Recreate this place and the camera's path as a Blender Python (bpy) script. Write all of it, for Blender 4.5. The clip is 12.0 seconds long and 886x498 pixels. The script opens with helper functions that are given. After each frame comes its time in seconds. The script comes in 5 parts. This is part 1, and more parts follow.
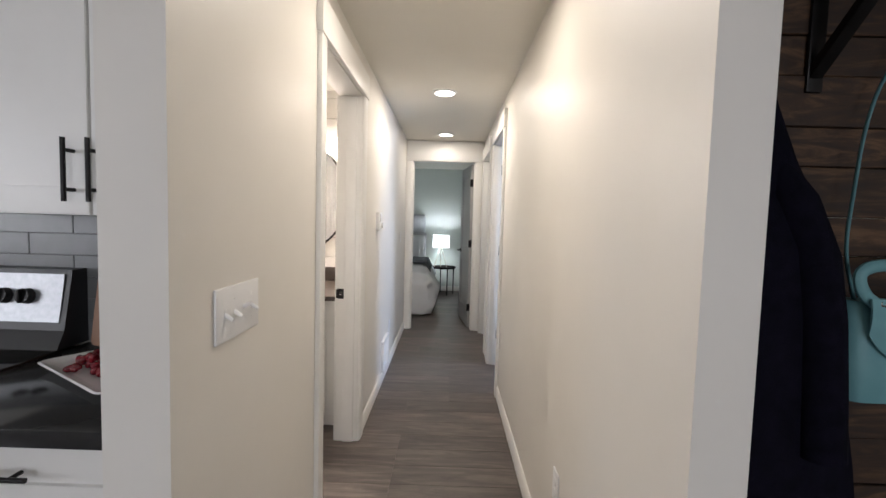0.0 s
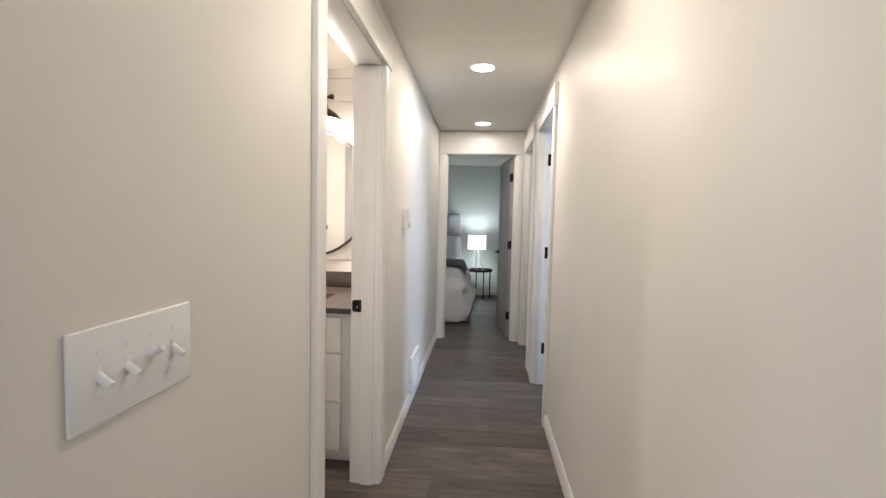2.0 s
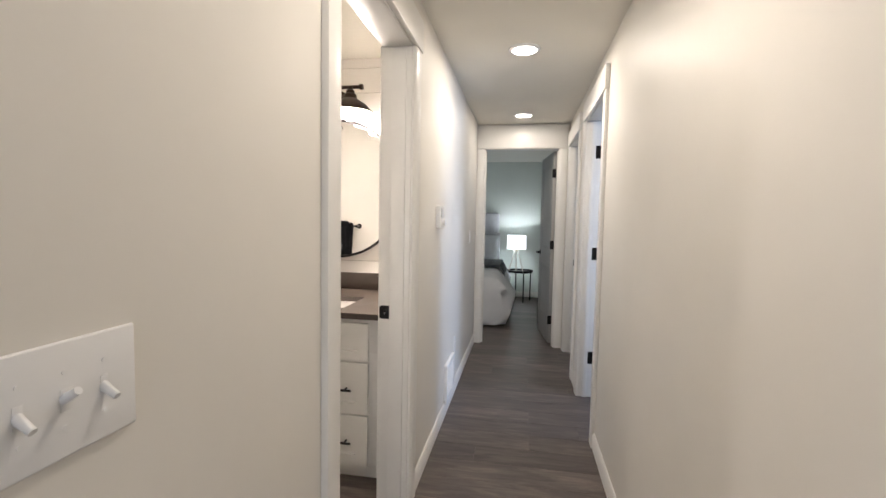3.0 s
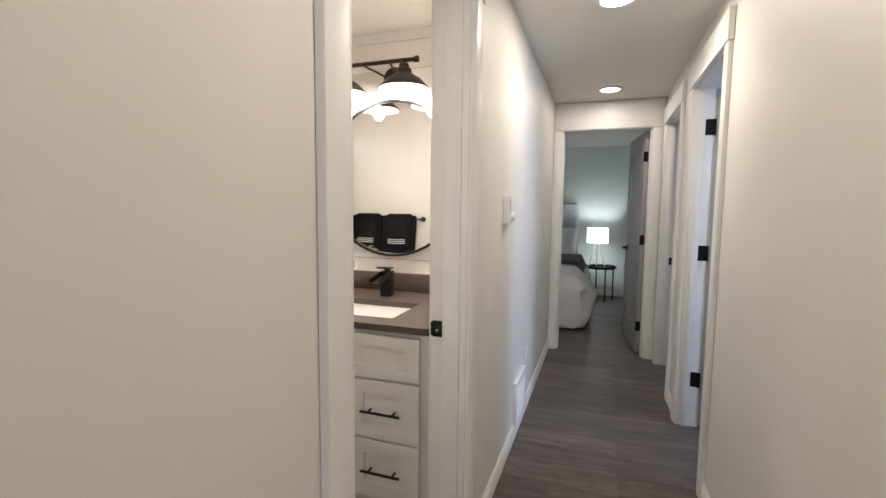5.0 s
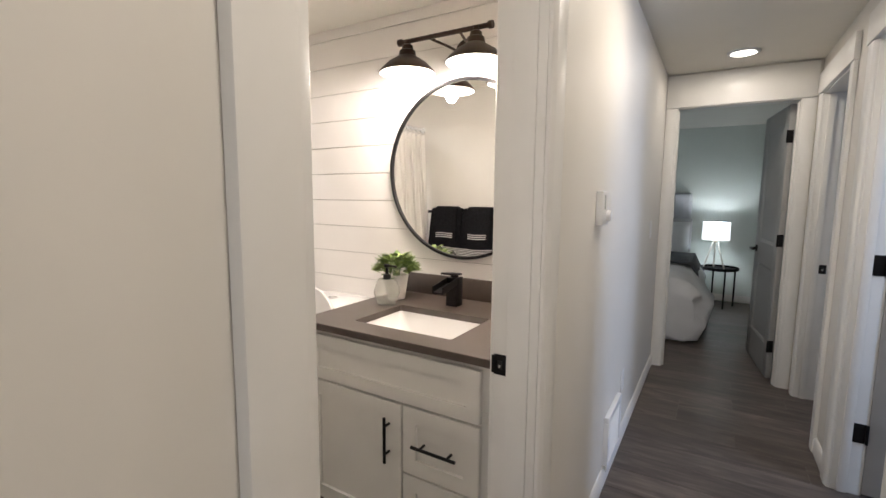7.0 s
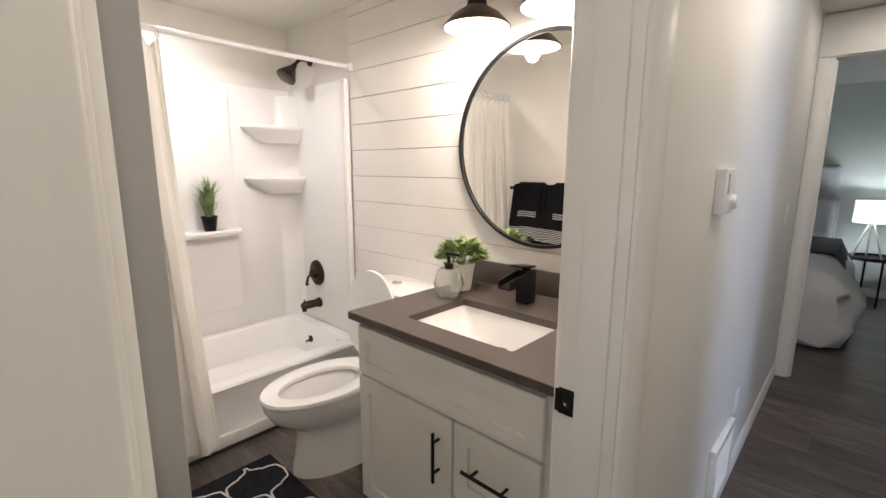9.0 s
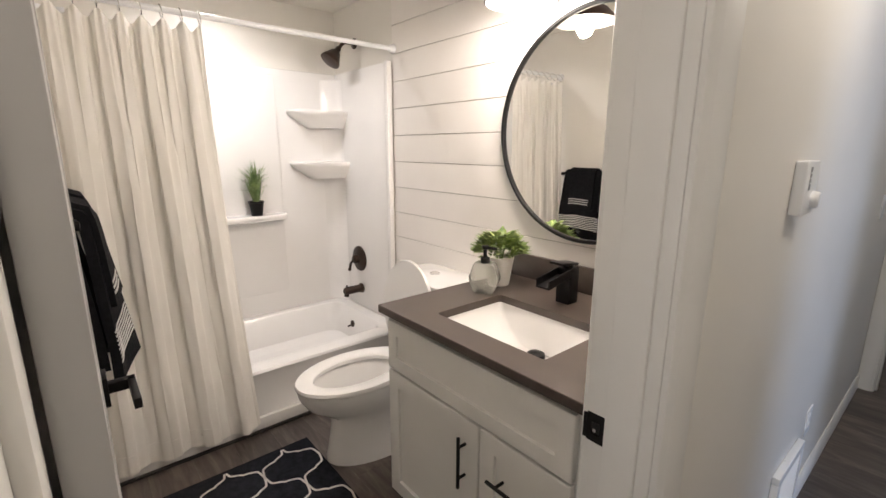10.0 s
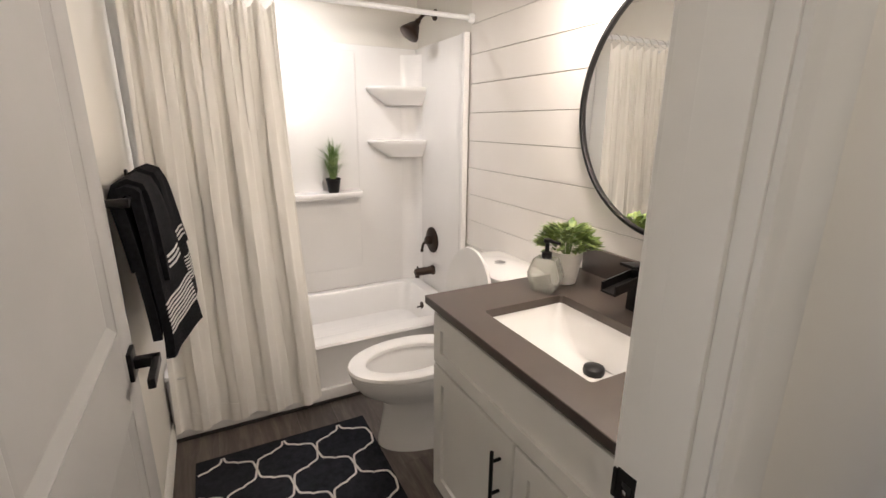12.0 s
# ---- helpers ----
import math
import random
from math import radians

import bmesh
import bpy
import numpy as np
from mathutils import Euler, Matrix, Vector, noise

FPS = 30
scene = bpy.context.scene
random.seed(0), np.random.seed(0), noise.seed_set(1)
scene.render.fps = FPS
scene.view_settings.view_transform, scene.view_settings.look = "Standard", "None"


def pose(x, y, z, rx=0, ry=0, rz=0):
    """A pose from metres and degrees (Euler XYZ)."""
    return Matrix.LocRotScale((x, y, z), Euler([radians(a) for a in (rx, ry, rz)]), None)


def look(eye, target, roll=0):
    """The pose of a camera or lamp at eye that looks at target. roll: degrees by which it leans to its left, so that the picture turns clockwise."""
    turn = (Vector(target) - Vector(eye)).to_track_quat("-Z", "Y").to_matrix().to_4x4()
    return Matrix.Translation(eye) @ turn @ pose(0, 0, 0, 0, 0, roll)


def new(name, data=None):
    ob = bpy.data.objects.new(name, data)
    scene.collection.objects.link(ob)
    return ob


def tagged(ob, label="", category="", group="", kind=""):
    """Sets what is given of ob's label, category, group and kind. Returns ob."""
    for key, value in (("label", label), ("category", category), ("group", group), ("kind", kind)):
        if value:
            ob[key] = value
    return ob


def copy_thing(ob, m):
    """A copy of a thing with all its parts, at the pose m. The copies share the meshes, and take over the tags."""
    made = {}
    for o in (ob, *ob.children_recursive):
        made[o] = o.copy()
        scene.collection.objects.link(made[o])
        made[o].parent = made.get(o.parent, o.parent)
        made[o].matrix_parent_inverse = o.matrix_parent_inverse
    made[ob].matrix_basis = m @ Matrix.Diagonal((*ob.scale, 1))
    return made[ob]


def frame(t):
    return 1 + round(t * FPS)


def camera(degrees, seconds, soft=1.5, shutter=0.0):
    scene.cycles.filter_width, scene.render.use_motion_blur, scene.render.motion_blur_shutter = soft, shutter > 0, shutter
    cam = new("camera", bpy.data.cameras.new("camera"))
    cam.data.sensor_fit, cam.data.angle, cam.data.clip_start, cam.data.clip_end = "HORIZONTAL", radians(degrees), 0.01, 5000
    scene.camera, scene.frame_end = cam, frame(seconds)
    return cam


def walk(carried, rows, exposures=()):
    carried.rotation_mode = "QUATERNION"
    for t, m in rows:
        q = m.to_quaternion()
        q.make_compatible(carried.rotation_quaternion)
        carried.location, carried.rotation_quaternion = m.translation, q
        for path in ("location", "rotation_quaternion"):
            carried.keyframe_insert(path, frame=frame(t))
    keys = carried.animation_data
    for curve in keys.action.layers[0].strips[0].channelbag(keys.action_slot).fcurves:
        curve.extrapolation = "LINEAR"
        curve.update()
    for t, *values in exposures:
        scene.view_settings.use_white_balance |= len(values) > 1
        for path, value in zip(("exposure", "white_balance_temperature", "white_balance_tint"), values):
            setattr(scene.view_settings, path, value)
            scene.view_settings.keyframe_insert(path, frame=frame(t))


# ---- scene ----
cam = camera(89.2, 12.0)
PATH = [
(0, (0.516, 1.723, 1.349), (0.498, 3.718, 1.22), 1.6),
    (0.5, (0.504, 1.856, 1.343), (0.476, 3.852, 1.216), 1.4),
    (1, (0.495, 1.98, 1.342), (0.438, 3.975, 1.215), 1.5),
    (1.5, (0.493, 2.101, 1.333), (0.388, 4.094, 1.205), 1.4),
    (2, (0.49, 2.225, 1.324), (0.318, 4.214, 1.196), 1.3),
    (2.5, (0.486, 2.34, 1.321), (0.231, 4.319, 1.193), 1.3),
    (3, (0.482, 2.449, 1.316), (0.139, 4.415, 1.182), 1.1),
    (5, (0.436, 2.852, 1.331), (-0.221, 4.733, 1.151), 0.6),
    (5.5, (0.423, 2.954, 1.335), (-0.321, 4.801, 1.142), 0.4),
    (6, (0.414, 3.047, 1.35), (-0.426, 4.85, 1.145), 0.5),
    (6.5, (0.4, 3.137, 1.36), (-0.535, 4.892, 1.144), 0.5),
    (7, (0.384, 3.225, 1.367), (-0.644, 4.925, 1.133), 0.5),
    (9, (0.305, 3.52, 1.391), (-1.035, 4.961, 1.034), 0.2),
    (9.5, (0.292, 3.58, 1.402), (-1.122, 4.936, 1.0), 0.2),
    (10, (0.287, 3.638, 1.416), (-1.205, 4.896, 0.98), 0.2),
    (10.5, (0.285, 3.698, 1.424), (-1.279, 4.856, 0.958), 0.2),
    (11, (0.281, 3.754, 1.425), (-1.34, 4.815, 0.929), 0.3),
    (11.5, (0.272, 3.805, 1.424), (-1.396, 4.778, 0.906), 0.4),
    (12, (0.258, 3.846, 1.428), (-1.451, 4.737, 0.893), 0.5),
]
walk(cam, [(t, look(eye, target, roll)) for t, eye, target, roll in PATH],
     exposures=[(0.0, 0.2, 6500, 14), (3.0, 0.15, 6500, 14), (5.5, -0.1, 6500, 14), (7.0, -0.25, 6500, 14), (9.0, -0.42, 6500, 14), (12.0, -0.58, 6500, 14)])

# ---------------------------------------------------------------- light
world = bpy.data.worlds.new("sky")
scene.world = world
world.use_nodes = True
wn = world.node_tree.nodes
sky = wn.new("ShaderNodeTexSky")
sky.sky_type, sky.sun_disc = "NISHITA", False
sky.sun_elevation, sky.sun_rotation = radians(35), radians(200)
wn["Background"].inputs[1].default_value = 0.1
world.node_tree.links.new(sky.outputs[0], wn["Background"].inputs[0])


def area(name, eye, target, power, sx, sy, colour, shape="RECTANGLE", spread=180):
    d = bpy.data.lights.new(name, "AREA")
    d.energy, d.shape, d.size, d.size_y, d.color, d.spread = power, shape, sx, sy, colour, radians(spread)
    ob = new(name, d)
    ob.matrix_world = look(eye, target)
    return ob


def bulb_light(name, place, power, radius, colour):
    d = bpy.data.lights.new(name, "POINT")
    d.energy, d.shadow_soft_size, d.color = power, radius, colour
    ob = new(name, d)
    ob.location = place
    return ob


WARM, COOL, DAY = (1.0, 0.915, 0.82), (0.88, 0.96, 1.0), (0.50, 0.68, 1.0)
CEIL = 2.30
SPOTS = [(0.466, 5.14), (0.467, 6.78), (0.466, 3.50), (-2.28, 4.35)]
POWER = (9, 4.5, 6, 10.5)
for (sx, sy), watts in zip(SPOTS, POWER):
    area("downlight_lamp", (sx, sy, CEIL - 0.022), (sx, sy, 0), watts, 0.13, 0.13, (1.0, 0.91, 0.78) if sx > 0 else (1.0, 0.985, 0.975), "DISK", 150 if sx < 0 else 180)
# daylight standing in the window openings
area("window_light_front", (1.2, -1.86, 1.45), (0.2, 3, 1.3), 36, 1.1, 1.3, (0.88, 0.93, 1.0))
area("window_light_kitchen", (-3.16, 0.5, 1.5), (0.9, 2.6, 1.1), 25, 1.5, 1.0, (0.88, 0.93, 1.0))
area("window_light_room_a", (3.16, 5.28, 1.55), (0, 5.45, 0.6), 42, 0.95, 1.0, DAY)
area("window_light_room_b", (3.06, 6.75, 1.45), (0, 6.6, 0.9), 6, 0.8, 1.2, DAY)
# soft light added to brighten the bedroom; its window is assumed, out of view
area("added_daylight_bedroom", (-2.06, 8.9, 1.45), (2, 8.9, 1.0), 6, 1.3, 1.2, (0.72, 0.9, 1.0))
LAMP_X = (-0.87, -0.52)
for lx in LAMP_X:
    bulb_light("vanity_bulb_light", (lx, 4.965, 1.895), 26, 0.03, WARM)
bulb_light("bedside_bulb_light", (0.405, 9.86, 0.985), 11, 0.03, COOL)


# ---------------------------------------------------------------- materials
def tree(name, rough=0.5, metal=0.0, spec=0.5):
    m = bpy.data.materials.new(name)
    m.use_nodes = True
    b = m.node_tree.nodes["Principled BSDF"]
    b.inputs["Roughness"].default_value = rough
    b.inputs["Metallic"].default_value = metal
    b.inputs["Specular IOR Level"].default_value = spec
    return m, m.node_tree.nodes, m.node_tree.links, b


def surface(name, a, b_col, scale=6.0, rough=0.5, metal=0.0, bump=0.0, bump_scale=80.0, spec=0.5, detail=4.0, random_amount=0.0, stretch=None):
    """Colour drifting between two tones, with fine relief and uneven gloss."""
    m, n, l, b = tree(name, rough, metal, spec)
    co = n.new("ShaderNodeTexCoord")
    src = co.outputs["Object"]
    if stretch:
        mp = n.new("ShaderNodeMapping")
        mp.inputs["Scale"].default_value = stretch
        l.new(src, mp.inputs[0])
        src = mp.outputs[0]
    tx = n.new("ShaderNodeTexNoise")
    tx.inputs["Scale"].default_value, tx.inputs["Detail"].default_value = scale, detail
    l.new(src, tx.inputs["Vector"])
    mix = n.new("ShaderNodeMix")
    mix.data_type = "RGBA"
    mix.inputs["A"].default_value, mix.inputs["B"].default_value = (*a, 1), (*b_col, 1)
    fac = n.new("ShaderNodeMapRange")
    fac.inputs["From Min"].default_value, fac.inputs["From Max"].default_value = 0.3, 0.7
    l.new(tx.outputs["Fac"], fac.inputs["Value"])
    l.new(fac.outputs[0], mix.inputs["Factor"])
    out = mix.outputs["Result"]
    if random_amount:
        info = n.new("ShaderNodeObjectInfo")
        hsv = n.new("ShaderNodeHueSaturation")
        mr = n.new("ShaderNodeMapRange")
        mr.inputs["To Min"].default_value, mr.inputs["To Max"].default_value = 1 - random_amount, 1 + random_amount
        l.new(info.outputs["Random"], mr.inputs["Value"])
        l.new(mr.outputs[0], hsv.inputs["Value"])
        l.new(out, hsv.inputs["Color"])
        out = hsv.outputs["Color"]
    l.new(out, b.inputs["Base Color"])
    rr = n.new("ShaderNodeMapRange")
    rr.inputs["To Min"].default_value, rr.inputs["To Max"].default_value = max(0.02, rough - 0.06), min(1, rough + 0.06)
    l.new(tx.outputs["Fac"], rr.inputs["Value"])
    l.new(rr.outputs[0], b.inputs["Roughness"])
    if bump:
        t2 = n.new("ShaderNodeTexNoise")
        t2.inputs["Scale"].default_value, t2.inputs["Detail"].default_value = bump_scale, 3.0
        l.new(src, t2.inputs["Vector"])
        bp = n.new("ShaderNodeBump")
        bp.inputs["Strength"].default_value, bp.inputs["Distance"].default_value = bump, 0.002
        l.new(t2.outputs["Fac"], bp.inputs["Height"])
        l.new(bp.outputs[0], b.inputs["Normal"])
    return m


def wood_planks(name, dark, mid, light, rough, rnd, along="x", knots=False, bump=0.25):
    m, n, l, b = tree(name, rough)
    co = n.new("ShaderNodeTexCoord")
    info = n.new("ShaderNodeObjectInfo")
    add = n.new("ShaderNodeVectorMath")
    add.operation = "ADD"
    sc = n.new("ShaderNodeVectorMath")
    sc.operation = "SCALE"
    sc.inputs[0].default_value = (37.0, 17.0, 23.0)
    l.new(info.outputs["Random"], sc.inputs["Scale"])
    l.new(co.outputs["Object"], add.inputs[0])
    l.new(sc.outputs[0], add.inputs[1])
    mp = n.new("ShaderNodeMapping")
    mp.inputs["Scale"].default_value = (1.7, 11, 11) if along == "x" else (11, 1.7, 11)
    l.new(add.outputs[0], mp.inputs[0])
    g = n.new("ShaderNodeTexNoise")
    g.inputs["Scale"].default_value, g.inputs["Detail"].default_value, g.inputs["Distortion"].default_value = 2.2, 8.0, 1.6 if knots else 0.6
    g.inputs["Roughness"].default_value = 0.65
    l.new(mp.outputs[0], g.inputs["Vector"])
    ramp = n.new("ShaderNodeValToRGB")
    e = ramp.color_ramp.elements
    e[0].position, e[0].color = 0.3, (*dark, 1)
    e[1].position, e[1].color = 0.72, (*light, 1)
    k = e.new(0.5)
    k.color = (*mid, 1)
    l.new(g.outputs["Fac"], ramp.inputs[0])
    big = n.new("ShaderNodeTexNoise")
    big.inputs["Scale"].default_value = 2.5
    l.new(add.outputs[0], big.inputs["Vector"])
    hsv = n.new("ShaderNodeHueSaturation")
    mr = n.new("ShaderNodeMapRange")
    mr.inputs["To Min"].default_value, mr.inputs["To Max"].default_value = 1 - rnd, 1 + rnd
    l.new(info.outputs["Random"], mr.inputs["Value"])
    mul = n.new("ShaderNodeMath")
    mul.operation = "MULTIPLY"
    mr2 = n.new("ShaderNodeMapRange")
    mr2.inputs["From Min"].default_value, mr2.inputs["From Max"].default_value = 0.3, 0.7
    mr2.inputs["To Min"].default_value, mr2.inputs["To Max"].default_value = 0.85, 1.15
    l.new(big.outputs["Fac"], mr2.inputs["Value"])
    l.new(mr.outputs[0], mul.inputs[0])
    l.new(mr2.outputs[0], mul.inputs[1])
    l.new(mul.outputs[0], hsv.inputs["Value"])
    l.new(ramp.outputs[0], hsv.inputs["Color"])
    l.new(hsv.outputs[0], b.inputs["Base Color"])
    bp = n.new("ShaderNodeBump")
    bp.inputs["Strength"].default_value, bp.inputs["Distance"].default_value = bump, 0.0015
    l.new(g.outputs["Fac"], bp.inputs["Height"])
    l.new(bp.outputs[0], b.inputs["Normal"])
    rr = n.new("ShaderNodeMapRange")
    rr.inputs["To Min"].default_value, rr.inputs["To Max"].default_value = rough - 0.1, rough + 0.12
    l.new(g.outputs["Fac"], rr.inputs["Value"])
    l.new(rr.outputs[0], b.inputs["Roughness"])
    return m


def glow(name, colour, strength):
    m, n, l, b = tree(name)
    b.inputs["Base Color"].default_value = (*colour, 1)
    b.inputs["Emission Color"].default_value = (*colour, 1)
    b.inputs["Emission Strength"].default_value = strength
    return m


def glass(name, rough=0.02, tint=(1, 1, 1)):
    m, n, l, b = tree(name, rough)
    b.inputs["Base Color"].default_value = (*tint, 1)
    b.inputs["Transmission Weight"].default_value = 1.0
    b.inputs["IOR"].default_value = 1.45
    return m


M_WALL = surface("wall_paint", (0.74, 0.71, 0.655), (0.77, 0.74, 0.685), 3, 0.49, bump=0.06, bump_scale=90)
M_CEIL = surface("ceiling_paint", (0.74, 0.71, 0.64), (0.77, 0.74, 0.67), 3, 0.5, bump=0.25, bump_scale=160)
M_BEDWALL = surface("bedroom_wall_paint", (0.60, 0.64, 0.60), (0.63, 0.67, 0.63), 3, 0.6, bump=0.1, bump_scale=120)
M_TRIM = surface("trim_paint", (0.78, 0.765, 0.73), (0.81, 0.795, 0.76), 8, 0.34)
M_DOOR = surface("door_paint", (0.76, 0.75, 0.72), (0.79, 0.78, 0.75), 8, 0.38, bump=0.06)
M_GREYDOOR = surface("grey_door_paint", (0.35, 0.345, 0.335), (0.385, 0.378, 0.368), 6, 0.42, bump=0.05)
M_SHIP = surface("shiplap_paint", (0.79, 0.75, 0.71), (0.82, 0.785, 0.745), 4, 0.38, bump=0.1, bump_scale=60, random_amount=0.015)
M_FLOOR = wood_planks("vinyl_plank", (0.052, 0.040, 0.034), (0.100, 0.080, 0.070), (0.185, 0.15, 0.13), 0.40, 0.26)
M_SUB = surface("floor_joint", (0.03, 0.025, 0.022), (0.04, 0.033, 0.03), 5, 0.8)
M_BLACK = surface("matte_black_metal", (0.012, 0.011, 0.011), (0.02, 0.018, 0.018), 20, 0.38, 0.6, spec=0.4)
M_BRONZE = surface("dark_bronze", (0.035, 0.022, 0.016), (0.055, 0.035, 0.026), 14, 0.4, 0.7)
M_PLATE = surface("white_plastic", (0.80, 0.80, 0.80), (0.83, 0.83, 0.83), 10, 0.3)
M_GREYPL = surface("grey_plastic", (0.22, 0.22, 0.22), (0.27, 0.27, 0.27), 10, 0.4)
M_TUB = surface("white_acrylic", (0.83, 0.81, 0.79), (0.86, 0.84, 0.82), 3, 0.14, bump=0.01)
M_CERAMIC = surface("white_ceramic", (0.82, 0.80, 0.78), (0.84, 0.825, 0.805), 3, 0.08)
M_QUARTZ = surface("dark_quartz", (0.060, 0.045, 0.037), (0.074, 0.056, 0.046), 12, 0.33, detail=2)
M_KQUARTZ = surface("black_polished_quartz", (0.022, 0.022, 0.023), (0.032, 0.032, 0.033), 14, 0.12, detail=2)
M_VANITY = surface("vanity_paint", (0.76, 0.745, 0.71), (0.79, 0.775, 0.74), 6, 0.36, bump=0.04)
M_CURTAIN = surface("curtain_cloth", (0.91, 0.875, 0.815), (0.94, 0.912, 0.865), 5, 0.85, bump=0.35, bump_scale=260, spec=0.2)
_ct = M_CURTAIN.node_tree
_tr = _ct.nodes.new("ShaderNodeBsdfTranslucent")
_tr.inputs[0].default_value = (0.95, 0.93, 0.88, 1)
_mx = _ct.nodes.new("ShaderNodeMixShader")
_mx.inputs[0].default_value = 0.15
_ct.links.new(_ct.nodes["Principled BSDF"].outputs[0], _mx.inputs[1])
_ct.links.new(_tr.outputs[0], _mx.inputs[2])
_ct.links.new(_mx.outputs[0], _ct.nodes["Material Output"].inputs[0])
M_LINER = surface("white_vinyl", (0.84, 0.85, 0.86), (0.88, 0.89, 0.90), 6, 0.35, bump=0.1, bump_scale=30)
M_TOWEL = surface("black_terry", (0.006, 0.006, 0.007), (0.013, 0.013, 0.015), 60, 0.95, bump=0.9, bump_scale=420, spec=0.1)
M_STRIPE = surface("towel_stripe", (0.55, 0.54, 0.53), (0.65, 0.64, 0.62), 60, 0.9, bump=0.5, bump_scale=400, spec=0.1)
M_RUG = surface("rug_pile", (0.012, 0.0125, 0.016), (0.024, 0.025, 0.031), 40, 0.95, bump=0.9, bump_scale=300, spec=0.1)
M_RUGLINE = surface("rug_line", (0.62, 0.59, 0.55), (0.72, 0.69, 0.65), 50, 0.95, bump=0.6, bump_scale=300, spec=0.1)
M_LEAF = surface("green_leaf", (0.07, 0.13, 0.03), (0.34, 0.42, 0.13), 32, 0.45)
M_GRASS = surface("green_blade", (0.07, 0.14, 0.04), (0.30, 0.40, 0.15), 30, 0.5)
M_POT = surface("white_pot", (0.74, 0.71, 0.67), (0.79, 0.76, 0.72), 12, 0.5)
M_SOIL = surface("soil", (0.03, 0.02, 0.015), (0.06, 0.04, 0.03), 50, 0.95, bump=0.8, bump_scale=200)
M_CHROME = surface("chrome", (0.75, 0.75, 0.75), (0.8, 0.8, 0.8), 5, 0.12, 1.0)
M_STEEL = surface("brushed_steel", (0.42, 0.43, 0.45), (0.52, 0.53, 0.55), 60, 0.5, 1.0)
M_MIRROR, _n, _l, _b = tree("mirror_silver", 0.0, 1.0)
_b.inputs["Base Color"].default_value = (0.9, 0.9, 0.89, 1)
M_GLASS = glass("clear_glass")
M_SOAP = surface("soap_bottle_glass", (0.95, 0.96, 0.88), (0.97, 0.97, 0.92), 20, 0.07)
M_SOAP.node_tree.nodes["Principled BSDF"].inputs["Transmission Weight"].default_value = 0.74
M_LED = glow("led_disc", (1.0, 0.95, 0.86), 9)
M_BULB = glow("bulb_glass", (1.0, 0.88, 0.68), 30)
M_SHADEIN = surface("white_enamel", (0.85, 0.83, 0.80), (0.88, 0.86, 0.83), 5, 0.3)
M_LAMPSHADE = glow("lampshade_fabric", (0.90, 0.98, 1.0), 1.5)
M_CHAR = surface("charcoal_cloth", (0.06, 0.065, 0.075), (0.10, 0.105, 0.115), 30, 0.9, bump=0.5, bump_scale=200)
M_HEAD = surface("grey_upholstery", (0.36, 0.36, 0.38), (0.43, 0.43, 0.45), 12, 0.9, bump=0.4, bump_scale=200)
M_DUVET = surface("white_cotton", (0.72, 0.73, 0.75), (0.80, 0.81, 0.83), 4, 0.9, bump=0.5, bump_scale=12)
M_LAMPWOOD = surface("pale_lamp_leg", (0.50, 0.47, 0.42), (0.6, 0.57, 0.5), 15, 0.4)
M_BARN = wood_planks("barn_wood", (0.012, 0.006, 0.004), (0.048, 0.022, 0.010), (0.18, 0.095, 0.046), 0.6, 0.35, knots=True, bump=0.5)
M_COAT = surface("navy_wool", (0.003, 0.003, 0.007), (0.007, 0.006, 0.014), 30, 0.95, bump=0.6, bump_scale=250, spec=0.1)
M_TEAL = surface("teal_leather", (0.11, 0.28, 0.31), (0.15, 0.34, 0.37), 12, 0.5, bump=0.2, bump_scale=150)
M_TILE = surface("grey_glazed_tile", (0.16, 0.165, 0.17), (0.21, 0.215, 0.22), 9, 0.3, random_amount=0.1)
M_GROUT = surface("grout", (0.32, 0.32, 0.31), (0.37, 0.37, 0.36), 40, 0.9)
M_BLKGLASS = surface("black_glass", (0.008, 0.008, 0.009), (0.012, 0.012, 0.013), 5, 0.06)
M_BLKENAMEL = surface("black_enamel", (0.010, 0.010, 0.011), (0.015, 0.015, 0.016), 8, 0.4)
M_RED = surface("red_fruit", (0.07, 0.003, 0.008), (0.26, 0.010, 0.018), 30, 0.22)
M_BOARD = surface("chopping_board", (0.24, 0.115, 0.06), (0.32, 0.16, 0.085), 8, 0.5, stretch=(1, 1, 0.15))


# ---------------------------------------------------------------- mesh helpers
def smooth(ob, angle=40):
    for p in ob.data.polygons:
        p.use_smooth = True
    ob.data.set_sharp_from_angle(angle=radians(angle))
    return ob


def part(name, bm, material, parent=None, label="", soft=True):
    bmesh.ops.recalc_face_normals(bm, faces=bm.faces[:])
    me = bpy.data.meshes.new(name)
    bm.to_mesh(me)
    bm.free()
    me.materials.append(material)
    ob = new(name, me)
    if soft:
        smooth(ob)
    if parent is not None:
        ob.parent = parent
    if label:
        ob["label"] = label
    return ob


def thing(name, label, category, place=(0, 0, 0), group="", kind="", turn=0):
    ob = new(name)
    ob.matrix_world = pose(*place, 0, 0, turn)
    return tagged(ob, label, category, group, kind)


def box(bm, a, b, bevel=0.0, seg=2):
    r = bmesh.ops.create_cube(bm, size=1.0)
    vs = r["verts"]
    for v in vs:
        v.co = Vector([(a[i] + b[i]) / 2 + v.co[i] * (b[i] - a[i]) for i in range(3)])
    if bevel:
        es = list({e for v in vs for e in v.link_edges})
        bmesh.ops.bevel(bm, geom=es, offset=bevel, segments=seg, profile=0.5, affect="EDGES")
    return vs


